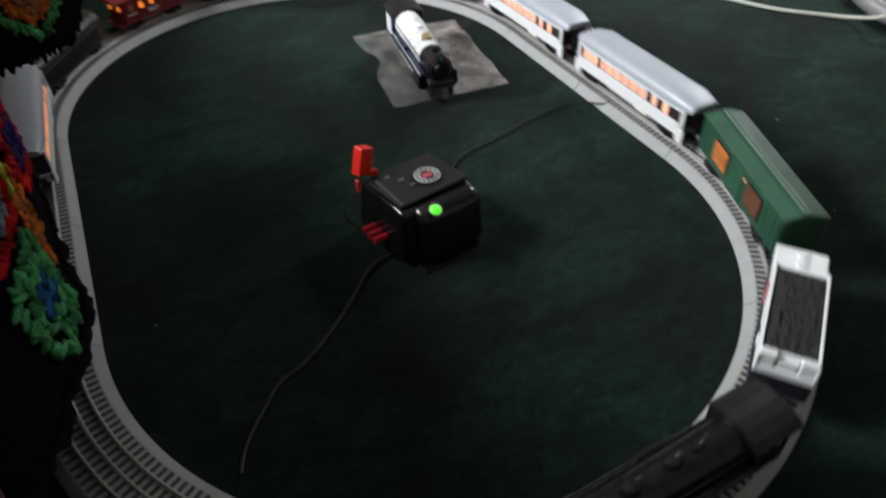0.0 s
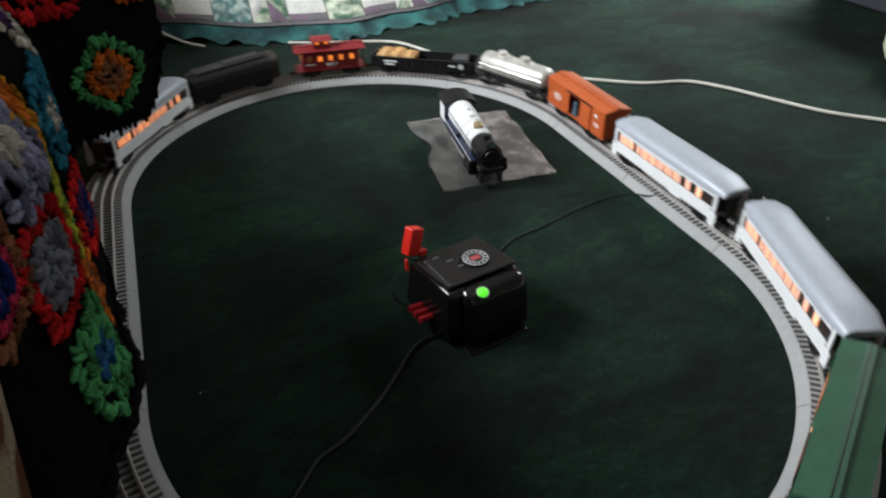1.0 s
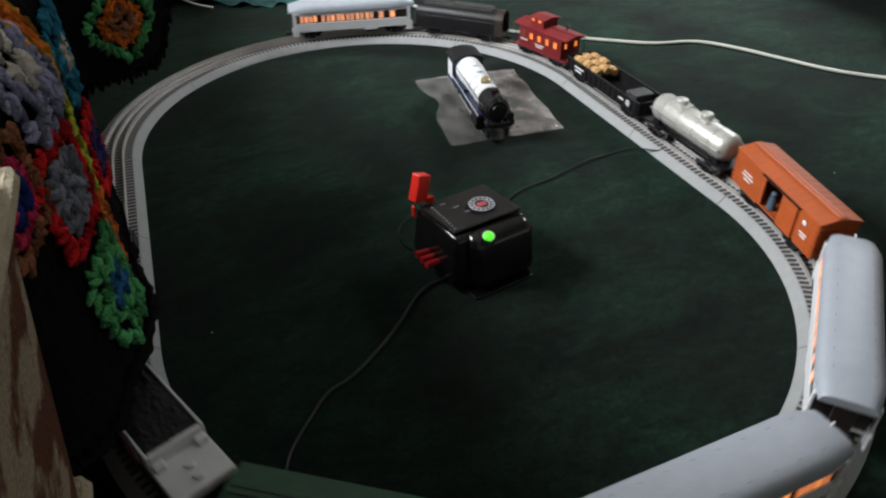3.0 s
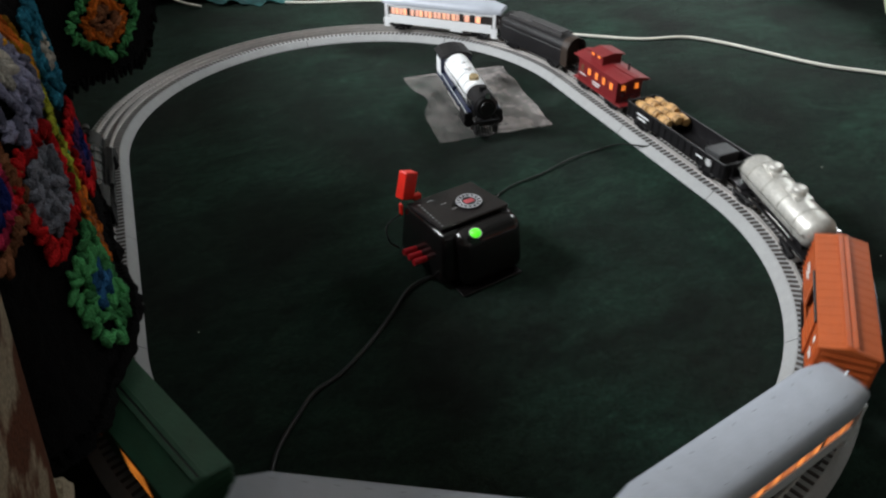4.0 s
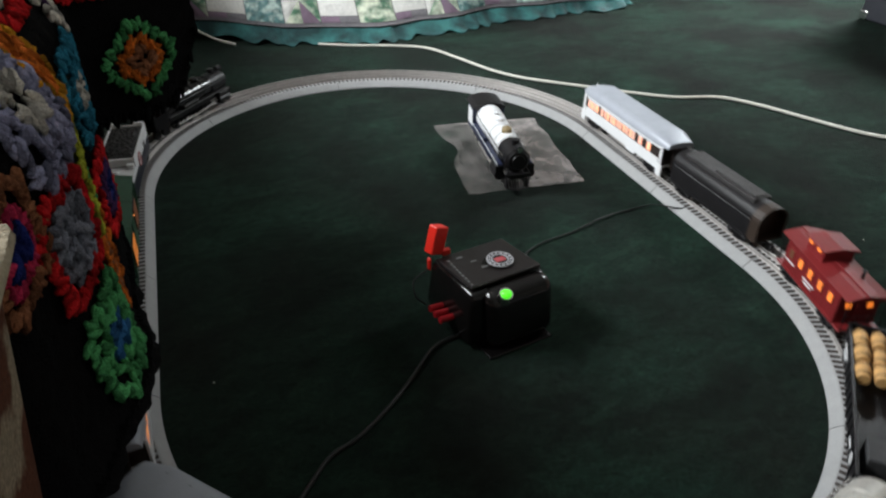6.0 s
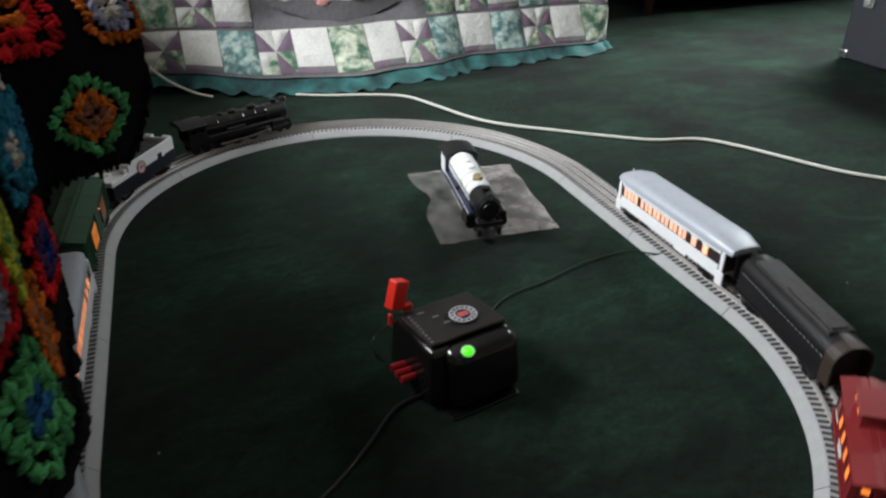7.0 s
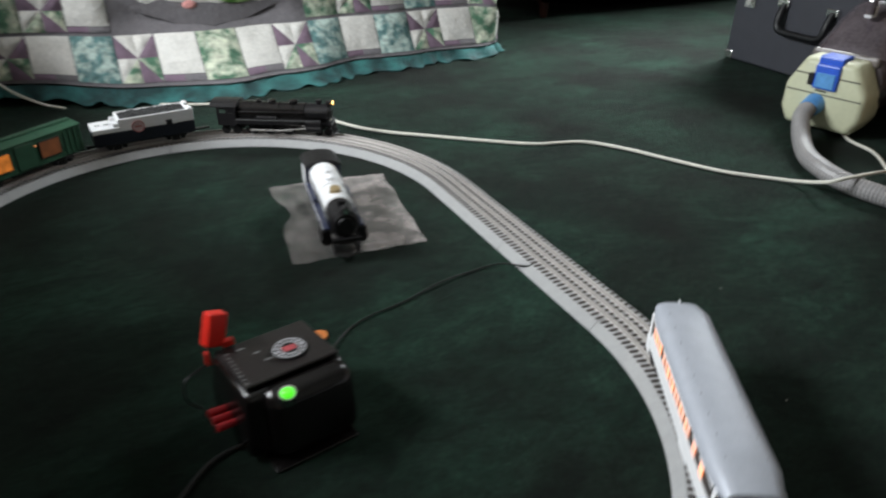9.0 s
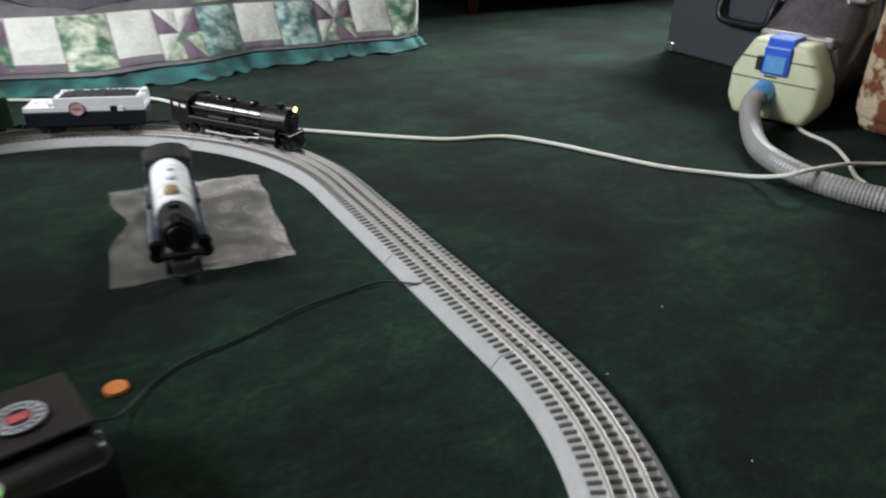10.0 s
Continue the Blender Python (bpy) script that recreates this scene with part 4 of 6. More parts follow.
def locomotive(label, boiler, skirt, cab_roof, lit):
    c = thing("steam_locomotive", label, "toy locomotive")
    zb = 0.0700
    bm = B()
    n = 24
    prof = [(-0.075, 0.0245), (-0.050, 0.0245), (0.010, 0.0225), (0.070, 0.0215)]
    rings = [[bm.verts.new((x, q * math.cos(2 * math.pi * k / n), zb + q * math.sin(2 * math.pi * k / n))) for k in range(n)] for x, q in prof]
    for a, b in zip(rings, rings[1:]):
        for k in range(n):
            bm.faces.new((a[k], a[(k + 1) % n], b[(k + 1) % n], b[k]))
    bm.faces.new(rings[0][::-1])
    bm.faces.new(rings[-1])
    bmesh.ops.recalc_face_normals(bm, faces=bm.faces)
    smooth(part("boiler", bm, boiler, c), 40)
    for x in (-0.045, -0.015, 0.015, 0.045, 0.069):
        bm = B()
        rr = 0.0246 if x < -0.03 else 0.0232
        tube(bm, [Vector((x, rr * math.cos(a), zb + rr * math.sin(a))) for a in (2 * math.pi * i / 24 for i in range(25))], 0.0007, 5)
        part("boiler_band", bm, boiler, c)
    bm = B()
    rod(bm, (0.070, 0, zb), (0.118, 0, zb), 0.0215, seg=24)
    rod(bm, (0.118, 0, zb), (0.122, 0, zb), 0.0205, 0.0165, seg=24)
    rod(bm, (0.122, 0, zb), (0.1245, 0, zb), 0.0120, 0.0110, seg=20)
    smooth(part("smokebox", bm, BLACK_SATIN, c, "black smokebox"), 40)
    bm = B()
    rod(bm, (0.114, 0, zb + 0.024), (0.127, 0, zb + 0.024), 0.0060, seg=14)
    h = part("headlight", bm, BLACK_SATIN, c)
    bm = B()
    rod(bm, (0.1262, 0, zb + 0.024), (0.1278, 0, zb + 0.024), 0.0048, seg=14)
    part("lens", bm, HEADLAMP if lit else CHROME, h, "glowing amber lens" if lit else "silver lens")
    bm = B()
    rod(bm, (0.098, 0, zb + 0.018), (0.098, 0, zb + 0.0305), 0.0062, 0.0070, seg=16)
    part("chimney", bm, BLACK_SATIN, c)
    for x, r_, nm in ((0.044, 0.0092, "sand_dome"), (-0.002, 0.0082, "steam_dome"), (-0.030, 0.0055, "safety_valve")):
        bm = B()
        rod(bm, (x, 0, zb + 0.018), (x, 0, zb + 0.0265), r_, r_ * 0.95, seg=16)
        ball(bm, (x, 0, zb + 0.0265), r_ * 0.95, 1.25, 1, 0.4, 16, 8)
        part(nm, bm, DULL_GOLD if nm == "sand_dome" and not lit else boiler, c)
    bm = B()
    for s in (-1, 1):
        tube(bm, [Vector((x, s * 0.0245, zb + 0.006)) for x in (-0.075, -0.02, 0.04, 0.112)], 0.0008, 6)
        for x in (-0.06, -0.02, 0.02, 0.06, 0.10):
            rod(bm, (x, s * 0.021, zb + 0.006), (x, s * 0.0248, zb + 0.006), 0.0007, seg=6)
    part("handrail", bm, BLACK_SATIN if lit else CHROME, c)
    for s in (-1, 1):
        bm = box(B(), -0.075, 0.105, s * 0.0265 - 0.0050, s * 0.0265 + 0.0050, 0.0560, 0.0585, 0.0006, 1)
        box(bm, -0.075, 0.060, s * 0.0300 - 0.0010, s * 0.0300 + 0.0010, 0.0465, 0.0575, 0.0005, 1)
        rod(bm, (-0.03, s * 0.0285, 0.063), (0.012, s * 0.0285, 0.063), 0.0042, seg=12)
        part("running_board", bm, skirt, c)
        part("edge_stripe", box(B(), -0.075, 0.105, s * 0.0315 - 0.0003, s * 0.0315 + 0.0003, 0.0572, 0.0586), WORN_GREY if lit else WHITE, c, "thin pale stripe")
        bm = B()
        rod(bm, (0.074, s * 0.0275, 0.0385), (0.106, s * 0.0275, 0.0385), 0.0088, seg=16)
        box(bm, 0.074, 0.106, s * 0.0275 - 0.0075, s * 0.0275 + 0.0075, 0.044, 0.0555, 0.001, 1)
        part("cylinder", bm, BLACK_SATIN, c)
        bm = B()
        box(bm, -0.048, 0.042, s * 0.0250 - 0.0008, s * 0.0250 + 0.0008, 0.0290, 0.0325, 0.0005, 1)
        rod(bm, (0.010, s * 0.0262, 0.0310), (0.076, s * 0.0262, 0.0380), 0.0013, seg=8)
        rod(bm, (0.026, s * 0.0270, 0.0460), (0.070, s * 0.0270, 0.0440), 0.0010, seg=8)
        part("side_rods", bm, RAIL, c, "bright metal side rods")
        for x in (-0.044, -0.006, 0.032):
            bm = B()
            zc, rw = RAIL_TOP + 0.0165, 0.0165
            tube(bm, [Vector((x + (rw - 0.0016) * math.cos(a), s * 0.0175, zc + (rw - 0.0016) * math.sin(a))) for a in (2 * math.pi * i / 24 for i in range(25))], 0.0020, 6)
            for k in range(7):
                a = 2 * math.pi * k / 7
                rod(bm, (x, s * 0.0175, zc), (x + 0.0145 * math.cos(a), s * 0.0175, zc + 0.0145 * math.sin(a)), 0.0010, seg=5)
            rod(bm, (x, s * 0.0150, zc), (x, s * 0.0215, zc), 0.0035, seg=10)
            box(bm, x - 0.007, x + 0.007, s * 0.0175 - 0.0016, s * 0.0175 + 0.0016, zc - 0.0135, zc - 0.0075)
            part("driving_wheel", bm, BLACK_SATIN, c)
        for x, rw in ((0.098, 0.0085), (0.118, 0.0085), (-0.078, 0.0095), (-0.102, 0.0095)):
            bm = B()
            rod(bm, (x, s * 0.0150, RAIL_TOP + rw), (x, s * 0.0200, RAIL_TOP + rw), rw, seg=18)
            part("small_wheel", bm, BLACK_SATIN, c)
    bm = B()
    box(bm, -0.110, 0.122, -0.012, 0.012, 0.036, 0.047, 0.001, 1)
    box(bm, -0.055, 0.07, -0.0135, 0.0135, 0.029, 0.056)
    part("frame", bm, BLACK_SATIN, c)
    bm = B()
    box(bm, 0.120, 0.127, -0.022, 0.022, 0.0425, 0.0485, 0.001, 1)
    for i in range(9):
        y = -0.020 + i * 0.005
        part("pilot_bar", rod(B(), (0.125, y, 0.043), (0.137 - abs(y) * 0.35, y * 0.85, 0.0235), 0.0012, seg=6), BLACK_SATIN, c)
    rod(bm, (0.1285, -0.020, 0.0240), (0.1375, 0, 0.0240), 0.0013, seg=6)
    rod(bm, (0.1285, 0.020, 0.0240), (0.1375, 0, 0.0240), 0.0013, seg=6)
    part("pilot", bm, BLACK_SATIN, c)
    for s in (-1, 1):
        part("pilot_brace", rod(B(), (0.112, s * 0.014, 0.0585), (0.126, s * 0.022, 0.0475), 0.0009, seg=6), BLACK_SATIN, c)
    # cab, with side windows cut through
    bm = B()
    x0, x1 = -0.122, -0.075
    for s in (-1, 1):
        y = s * 0.0290
        box(bm, x0 + 0.008, x1, y - 0.0010, y + 0.0010, 0.042, 0.072)
        box(bm, x0 + 0.008, x1, y - 0.0010, y + 0.0010, 0.082, 0.088)
        for xa, xb in ((x0 + 0.008, x0 + 0.013), (x0 + 0.0265, x0 + 0.0295), (x1 - 0.005, x1)):
            box(bm, xa, xb, y - 0.0010, y + 0.0010, 0.072, 0.082)
    box(bm, x1 - 0.002, x1, -0.029, 0.029, 0.042, 0.089)
    box(bm, x0 + 0.008, x1, -0.029, 0.029, 0.042, 0.046)
    part("cab", bm, skirt, c)
    prof = [(0.0315, 0.0865), (0.0315, 0.0880), (0.024, 0.0940), (0.012, 0.0972), (0, 0.0982), (-0.012, 0.0972), (-0.024, 0.0940), (-0.0315, 0.0880), (-0.0315, 0.0865)]
    part("cab_roof", extrude_profile(B(), prof, x0 - 0.006, x1 + 0.003), cab_roof, c)
    if not lit:
        for s in (-1, 1):
            part("cab_side_panel", box(B(), -0.112, -0.080, s * 0.0304 - 0.0004, s * 0.0304 + 0.0004, 0.050, 0.081), WHITE, c, "white cab side panel")
    return c


def trim(car, wide, high):
    """Brings a car's body, built on a common frame, to its own width and height above the trucks."""
    for ob in car.children:
        if ob.name.startswith("truck"):
            continue
        for o in (ob, *ob.children):
            if o.name.startswith(("barrel", "hoop")):
                continue
            for v in o.data.vertices:
                v.co.y *= wide
                if v.co.z > 0.035:
                    v.co.z = 0.035 + (v.co.z - 0.035) * high
        if ob.name.startswith("barrel"):
            ob.matrix_basis = Matrix.Translation((0, 0, -(ob.location.z - 0.035) * (1 - high))) @ ob.matrix_basis
    return car


LAST = trim(coach(), 0.94, 0.95)
TRAIN = [(LAST, 0.000, 0.282)]
CAR_BLACK = trim(black_car(), 0.88, 0.85)
CAR_CABOOSE = trim(caboose(), 0.93, 0.91)
CAR_GONDOLA = trim(gondola(), 0.95, 0.95)
CAR_TANK = trim(tank_car(), 0.91, 0.87)
CAR_ORANGE = trim(orange_boxcar(), 0.90, 0.90)


def another_coach():
    d, a, b = TRUCKS[LAST.name]
    c = copy_thing(LAST, Matrix())
    ts = sorted((o for o in c.children if o.name.startswith("truck")), key=lambda o: -o.location.x)
    TRUCKS[c.name] = (d, ts[0], ts[1])
    return c


COACH_B, COACH_A = another_coach(), another_coach()
CAR_GREEN = trim(green_boxcar(), 0.89, 0.90)
TENDER = trim(tender(), 0.96, 0.95)
LOCO = trim(locomotive("black toy steam locomotive with a lit headlamp", BLACK_GLOSS, BLACK_SATIN, BLACK_SATIN, True), 0.96, 0.88)
LOCO["group"] = "cars of the toy train"
# each car, its front end's place ahead of the last coach's front, and its length
TRAIN += [(CAR_BLACK, 0.234, 0.221), (CAR_CABOOSE, 0.440, 0.162), (CAR_GONDOLA, 0.711, 0.250), (CAR_TANK, 0.928, 0.212), (CAR_ORANGE, 1.152, 0.206),
          (COACH_B, 1.465, 0.284), (COACH_A, 1.784, 0.284), (CAR_GREEN, 2.052, 0.245), (TENDER, 2.277, 0.199), (LOCO, 2.580, 0.262)]


def train_place(t):
    """Metres along the loop of the last coach's front at t seconds: it slows a little on the way."""
    return 2.4932 + 0.28934 * t - 0.00576 * t * t + 0.006 * max(0.0, t - 8) ** 2


def run_train():
    times = [i * 0.2 for i in range(51)]
    for car, front, length in TRAIN:
        d = TRUCKS[car.name][0] if car.name in TRUCKS else 0.05
        rows, ra, rb = [], [], []
        for t in times:
            s = train_place(t) + front - length / 2
            (p, ap), (q, aq) = track(s + d), track(s - d)
            m = (p + q) / 2
            a = math.atan2(p.y - q.y, p.x - q.x)
            rows.append((t, pose(m.x, m.y, 0, 0, 0, math.degrees(a))))
            ra.append((t, pose(d, 0, 0, 0, 0, math.degrees((ap - a + math.pi) % (2 * math.pi) - math.pi))))
            rb.append((t, pose(-d, 0, 0, 0, 0, 180 + math.degrees((aq - a + math.pi) % (2 * math.pi) - math.pi))))
        walk(car, rows)
        if car.name in TRUCKS:
            walk(TRUCKS[car.name][1], ra)
            walk(TRUCKS[car.name][2], rb)


# ---- things inside the loop ----
def transformer():
    """The black controller: a wedge-sided box with a red throttle handle, red terminals and a green lamp."""
    c = thing("train_transformer", "black toy-train transformer with red throttle handle on the carpet", "transformer", m=pose(0.005, -0.214, 0, 0, 0, 10))
    hx, hy, h = 0.056, 0.052, 0.083
    EX, EY = 0.0130, -0.0085
    bm = B()
    box(bm, -hx, hx, -hy, hy, 0.004, h)
    bmesh.ops.subdivide_edges(bm, edges=list(bm.edges), cuts=1, use_grid_fill=True)
    for v in bm.verts:
        top = (v.co.z - 0.004) / (h - 0.004)
        v.co.x *= (1.06 - 0.10 * top) * (1.05 if v.co.x > 0 else 1.0)
        v.co.y *= 1.08 - 0.12 * top
        if v.co.y < -0.02 and top > 0.9:
            v.co.z -= 0.004
        if v.co.y > 0.02 and top > 0.9:
            v.co.z -= 0.010
    bmesh.ops.bevel(bm, geom=[e for e in bm.edges if e.calc_face_angle(0) > 0.6], offset=0.007, segments=3, affect="EDGES", profile=0.5)
    smooth(part("housing", bm, BLACK_GLOSS, c), 35)
    bm = B()
    box(bm, -hx + 0.006, hx - 0.003, -hy + 0.010, hy - 0.006, h - 0.001, h + 0.0035, 0.0018, 2)
    for v in bm.verts:
        if v.co.y > 0.0:
            v.co.z -= 0.010
    part("top_plate", bm, TOP_GREY, c, "scuffed dark top plate")
    bm = B()
    for x in (-0.044, 0.046):
        for y in (-0.040, 0.038):
            box(bm, x - 0.006, x + 0.006, y - 0.006, y + 0.006, 0.0, 0.005)
    part("feet", bm, BLACK, c)
    bm = B()
    box(bm, -0.044, 0.050, -hy - 0.031, -hy + 0.002, 0.0, 0.0032, 0.001, 1)
    part("base_flange", bm, BLACK_GLOSS, c)
    bm = B()
    rod(bm, (EX, EY, h + 0.0033), (EX, EY, h + 0.0043), 0.0180, seg=36)
    em = part("round_emblem", bm, BLACK, c, "round printed emblem in grey and red")
    bm = B()
    for rr in (0.0165, 0.0105):
        tube(bm, [Vector((EX + rr * math.cos(a), EY + rr * math.sin(a), h + 0.0044)) for a in (2 * math.pi * i / 36 for i in range(37))], 0.0009, 5)
    for k in range(14):
        a = 2 * math.pi * k / 14
        box(bm, EX + 0.0137 * math.cos(a) - 0.0013, EX + 0.0137 * math.cos(a) + 0.0013, EY + 0.0137 * math.sin(a) - 0.0013, EY + 0.0137 * math.sin(a) + 0.0013, h + 0.0042, h + 0.0048)
    part("emblem_ring", bm, mat("pale_print", (0.42, 0.42, 0.44), 0.5), em)
    bm = box(B(), EX - 0.007, EX + 0.007, EY - 0.0045, EY + 0.0045, h + 0.0042, h + 0.0049, 0.0003, 1)
    part("emblem_field", bm, mat("muted_red_print", (0.42, 0.07, 0.08), 0.5), em)
    bm = B()
    for i in range(9):
        box(bm, -0.0475, -0.0445, -0.038 + i * 0.007, -0.0355 + i * 0.007, h + 0.0033, h + 0.0039)
    for x, y in ((-0.030, 0.020), (-0.018, 0.005), (-0.012, -0.012)):
        box(bm, x - 0.004, x + 0.004, y - 0.001, y + 0.001, h + 0.0033, h + 0.0039)
    part("scale_marks", bm, mat("dull_white_print", (0.16, 0.16, 0.16), 0.6), c, "small pale printed scale marks")
    nose = box(B(), -0.038, hx + 0.003, -hy - 0.026, -hy + 0.012, 0.003, h - 0.003, 0.015, 5)
    for v in nose.verts:
        v.co.y += 0.012 * v.co.z / h
    smooth(part("front_bulge", nose, BLACK_GLOSS, c), 50)
    lamp = B()
    rod(lamp, (-0.0175, -0.0660, h - 0.010), (-0.0185, -0.0700, h + 0.002), 0.0092, 0.0085, seg=20)
    lo = part("lamp_bezel", lamp, CHROME, c)
    lamp = B()
    ball(lamp, (-0.0185, -0.0700, h + 0.002), 0.0070, 1, 1, 0.6, 18, 10)
    smooth(part("lamp_lens", lamp, LED, lo, "glowing green lens"), 60)
    # throttle handle at the back corner
    hd = B()
    box(hd, -0.0105, 0.0105, -0.008, 0.008, 0.0, 0.038, 0.0022, 2)
    hd.transform(pose(-0.050, 0.052, h - 0.002, -6, 20, 10))
    part("throttle_handle", hd, RED, c, "bright red throttle handle")
    bm = box(B(), -0.0600, -0.056, 0.044, 0.052, 0.060, h - 0.004, 0.002, 1)
    box(bm, -0.040, -0.028, 0.044, 0.052, h - 0.006, h + 0.002, 0.001, 1)
    part("handle_root", bm, RED, c)
    for i in range(3):
        bm = B()
        y = -0.014 + i * 0.013
        rod(bm, (-0.058, y, 0.026), (-0.077, y, 0.027), 0.0042, 0.0046, seg=12)
        part("terminal_post", bm, RED_DK, c, "dark red screw terminal")
    bm = B()
    tube(bm, spline([(-0.080, 0.018, 0.032), (-0.092, 0.022, 0.046), (-0.088, 0.034, 0.062), (-0.064, 0.040, 0.068)]), 0.0011, 6)
    part("loose_wire", bm, WIRE, c)


transformer()


def run(name, label, category, pts, r, material, seg=8, n=8, **kw):
    ob = smooth(part(name, tube(B(), spline(pts, n), r, seg, **kw), material), 60)
    return tagged(ob, label, category)


run("feeder_wire", "thin dark wire running over the carpet to the track", "wire",
    [(0.055, -0.175, 0.035), (0.078, -0.148, 0.008), (0.117, -0.106, 0.0025), (0.156, -0.087, 0.003), (0.213, -0.074, 0.0025), (0.278, -0.053, 0.004), (0.340, -0.042, 0.0025), (0.383, -0.045, 0.005), (0.411, -0.073, 0.009), (0.420, -0.080, 0.013)], 0.0013, WIRE)
run("power_cord", "black power cord winding over the carpet", "cord",
    [(-0.020, -0.262, 0.012), (-0.045, -0.250, 0.0035), (-0.083, -0.262, 0.0035), (-0.124, -0.303, 0.003), (-0.164, -0.340, 0.003), (-0.207, -0.372, 0.003), (-0.239, -0.386, 0.003), (-0.264, -0.412, 0.003), (-0.291, -0.445, 0.003), (-0.305, -0.475, 0.003)], 0.0024, WIRE)


def plastic_bag():
    """A crumpled clear bag lying flat."""
    m = bpy.data.materials.new("clear_crumpled_plastic")
    m.use_nodes = True
    nt = m.node_tree
    b = nt.nodes["Principled BSDF"]
    b.inputs["Base Color"].default_value = (0.60, 0.54, 0.52, 1)
    b.inputs["Roughness"].default_value = 0.20
    tc = nt.nodes.new("ShaderNodeTexCoord")
    n = nt.nodes.new("ShaderNodeTexNoise")
    n.inputs["Scale"].default_value, n.inputs["Detail"].default_value = 26, 6
    mr = nt.nodes.new("ShaderNodeMapRange")
    mr.inputs[1].default_value, mr.inputs[2].default_value, mr.inputs[3].default_value, mr.inputs[4].default_value = 0.35, 0.65, 0.20, 0.50
    nt.links.new(tc.outputs["Object"], n.inputs[0])
    nt.links.new(n.outputs[0], mr.inputs[0])
    # one half of the bag is folded double and reads milky, the other is clear
    sep = nt.nodes.new("ShaderNodeSeparateXYZ")
    fold = nt.nodes.new("ShaderNodeMapRange")
    fold.inputs[1].default_value, fold.inputs[2].default_value, fold.inputs[3].default_value, fold.inputs[4].default_value = 0.185, 0.225, 0.50, 1.12
    times = nt.nodes.new("ShaderNodeMath")
    times.operation = "MULTIPLY"
    nt.links.new(tc.outputs["Object"], sep.inputs[0])
    nt.links.new(sep.outputs["X"], fold.inputs[0])
    nt.links.new(mr.outputs[0], times.inputs[0])
    nt.links.new(fold.outputs[0], times.inputs[1])
    nt.links.new(times.outputs[0], b.inputs["Alpha"])
    bu = nt.nodes.new("ShaderNodeBump")
    bu.inputs["Strength"].default_value, bu.inputs["Distance"].default_value = 0.8, 0.004
    n2 = nt.nodes.new("ShaderNodeTexNoise")
    n2.inputs["Scale"].default_value, n2.inputs["Detail"].default_value = 60, 4
    nt.links.new(tc.outputs["Object"], n2.inputs[0])
    nt.links.new(n2.outputs[0], bu.inputs["Height"])
    nt.links.new(bu.outputs[0], b.inputs["Normal"])
    c00, c10, c11, c01 = Vector((0.102, 0.090, 0)), Vector((0.316, 0.072, 0)), Vector((0.353, 0.356, 0)), Vector((0.139, 0.384, 0))

    def f(u, v):
        p = c00.lerp(c10, u).lerp(c01.lerp(c11, u), v)
        k = 1 if min(u, v, 1 - u, 1 - v) > 0.03 else 0.4
        z = 0.0035 + 0.0035 * abs(noise.noise(p * 28)) + 0.0025 * abs(noise.noise(p * 75)) + 0.003 * max(0, noise.noise(p * 11 + Vector((5, 0, 0))))
        e = Vector((noise.noise(Vector((u * 5, v * 5, 1))), noise.noise(Vector((u * 5, v * 5, 7))), 0)) * 0.010 * (1 - k)
        dent = Vector((0.022, -0.004, 0)) * max(0, 1 - u * 6) * math.exp(-((v - 0.62) / 0.14) ** 2)
        return p + e + dent + Vector((0, 0, z * k + 0.0008))
    ob = part("plastic_bag", grid_sheet(B(), f, 70, 70), m)
    smooth(ob, 60)
    lip = part("sealed_lip", grid_sheet(B(), lambda u, v: f(u, 0.955 + 0.03 * v) + Vector((0, 0, 0.0022)), 70, 3), m, ob, "doubled sealed lip of the bag")
    smooth(lip, 60)
    tagged(ob, "crumpled clear plastic bag lying flat on the carpet", "plastic bag")


plastic_bag()
PARKED = locomotive("parked toy locomotive with white boiler and black smokebox", WHITE, NAVY, BLACK_SATIN, False)
PARKED.matrix_basis = pose(0.2005, 0.195, -0.0100, 0, 0, -98)


def stray_disc():
    bm = B()
    rod(bm, (0.083, -0.100, 0.0005), (0.083, -0.100, 0.0045), 0.0105, seg=24)
    tagged(part("stray_disc", bm, mat("orange_disc", (0.62, 0.20, 0.05), 0.5)), "small flat orange disc lying on the carpet", "disc")
    for i, (x, y) in enumerate(((0.502, -0.301), (0.641, -0.237), (0.530, -0.448), (-0.346, -0.234))):
        bm = ball(B(), (x, y, 0.0006), 0.0008, 1.3, 1, 0.7, 6, 4)
        tagged(part("lint_speck", bm, CORD), "tiny pale speck of lint on the carpet", "lint", "specks of lint")


stray_disc()

# ---- the sofa with the crocheted afghan, west of the loop ----
def sofa(name, label, m, w, d, seat, back, arm):
    s = thing(name, label, "sofa", m=m)
    part("base", box(B(), -d, -0.02, 0.02, w - 0.02, 0.02, seat - 0.14, 0.02, 3), SOFA, s)
    n = 2
    for i in range(n):
        y0, y1 = arm + i * (w - 2 * arm) / n, arm + (i + 1) * (w - 2 * arm) / n
        part("seat_cushion", box(B(), -d + 0.2, 0.0, y0 + 0.004, y1 - 0.004, seat - 0.13, seat, 0.035, 4), SOFA, s)
    part("backrest", box(B(), -d, -d + 0.2, 0.01, w - 0.01, 0.1, back, 0.05, 4), SOFA, s)
    for y0 in (0.0, w - arm):
        part("arm", box(B(), -d + 0.02, -0.01, y0, y0 + arm, 0.02, seat + 0.16, 0.05, 4), SOFA, s)
    return s


# the unseen seat is set high to shade the north-west track
sofa("sofa", "beige floral upholstered sofa under a crocheted afghan", pose(-0.57, -0.62, 0), 1.75, 0.92, 0.50, 0.88, 0.16)


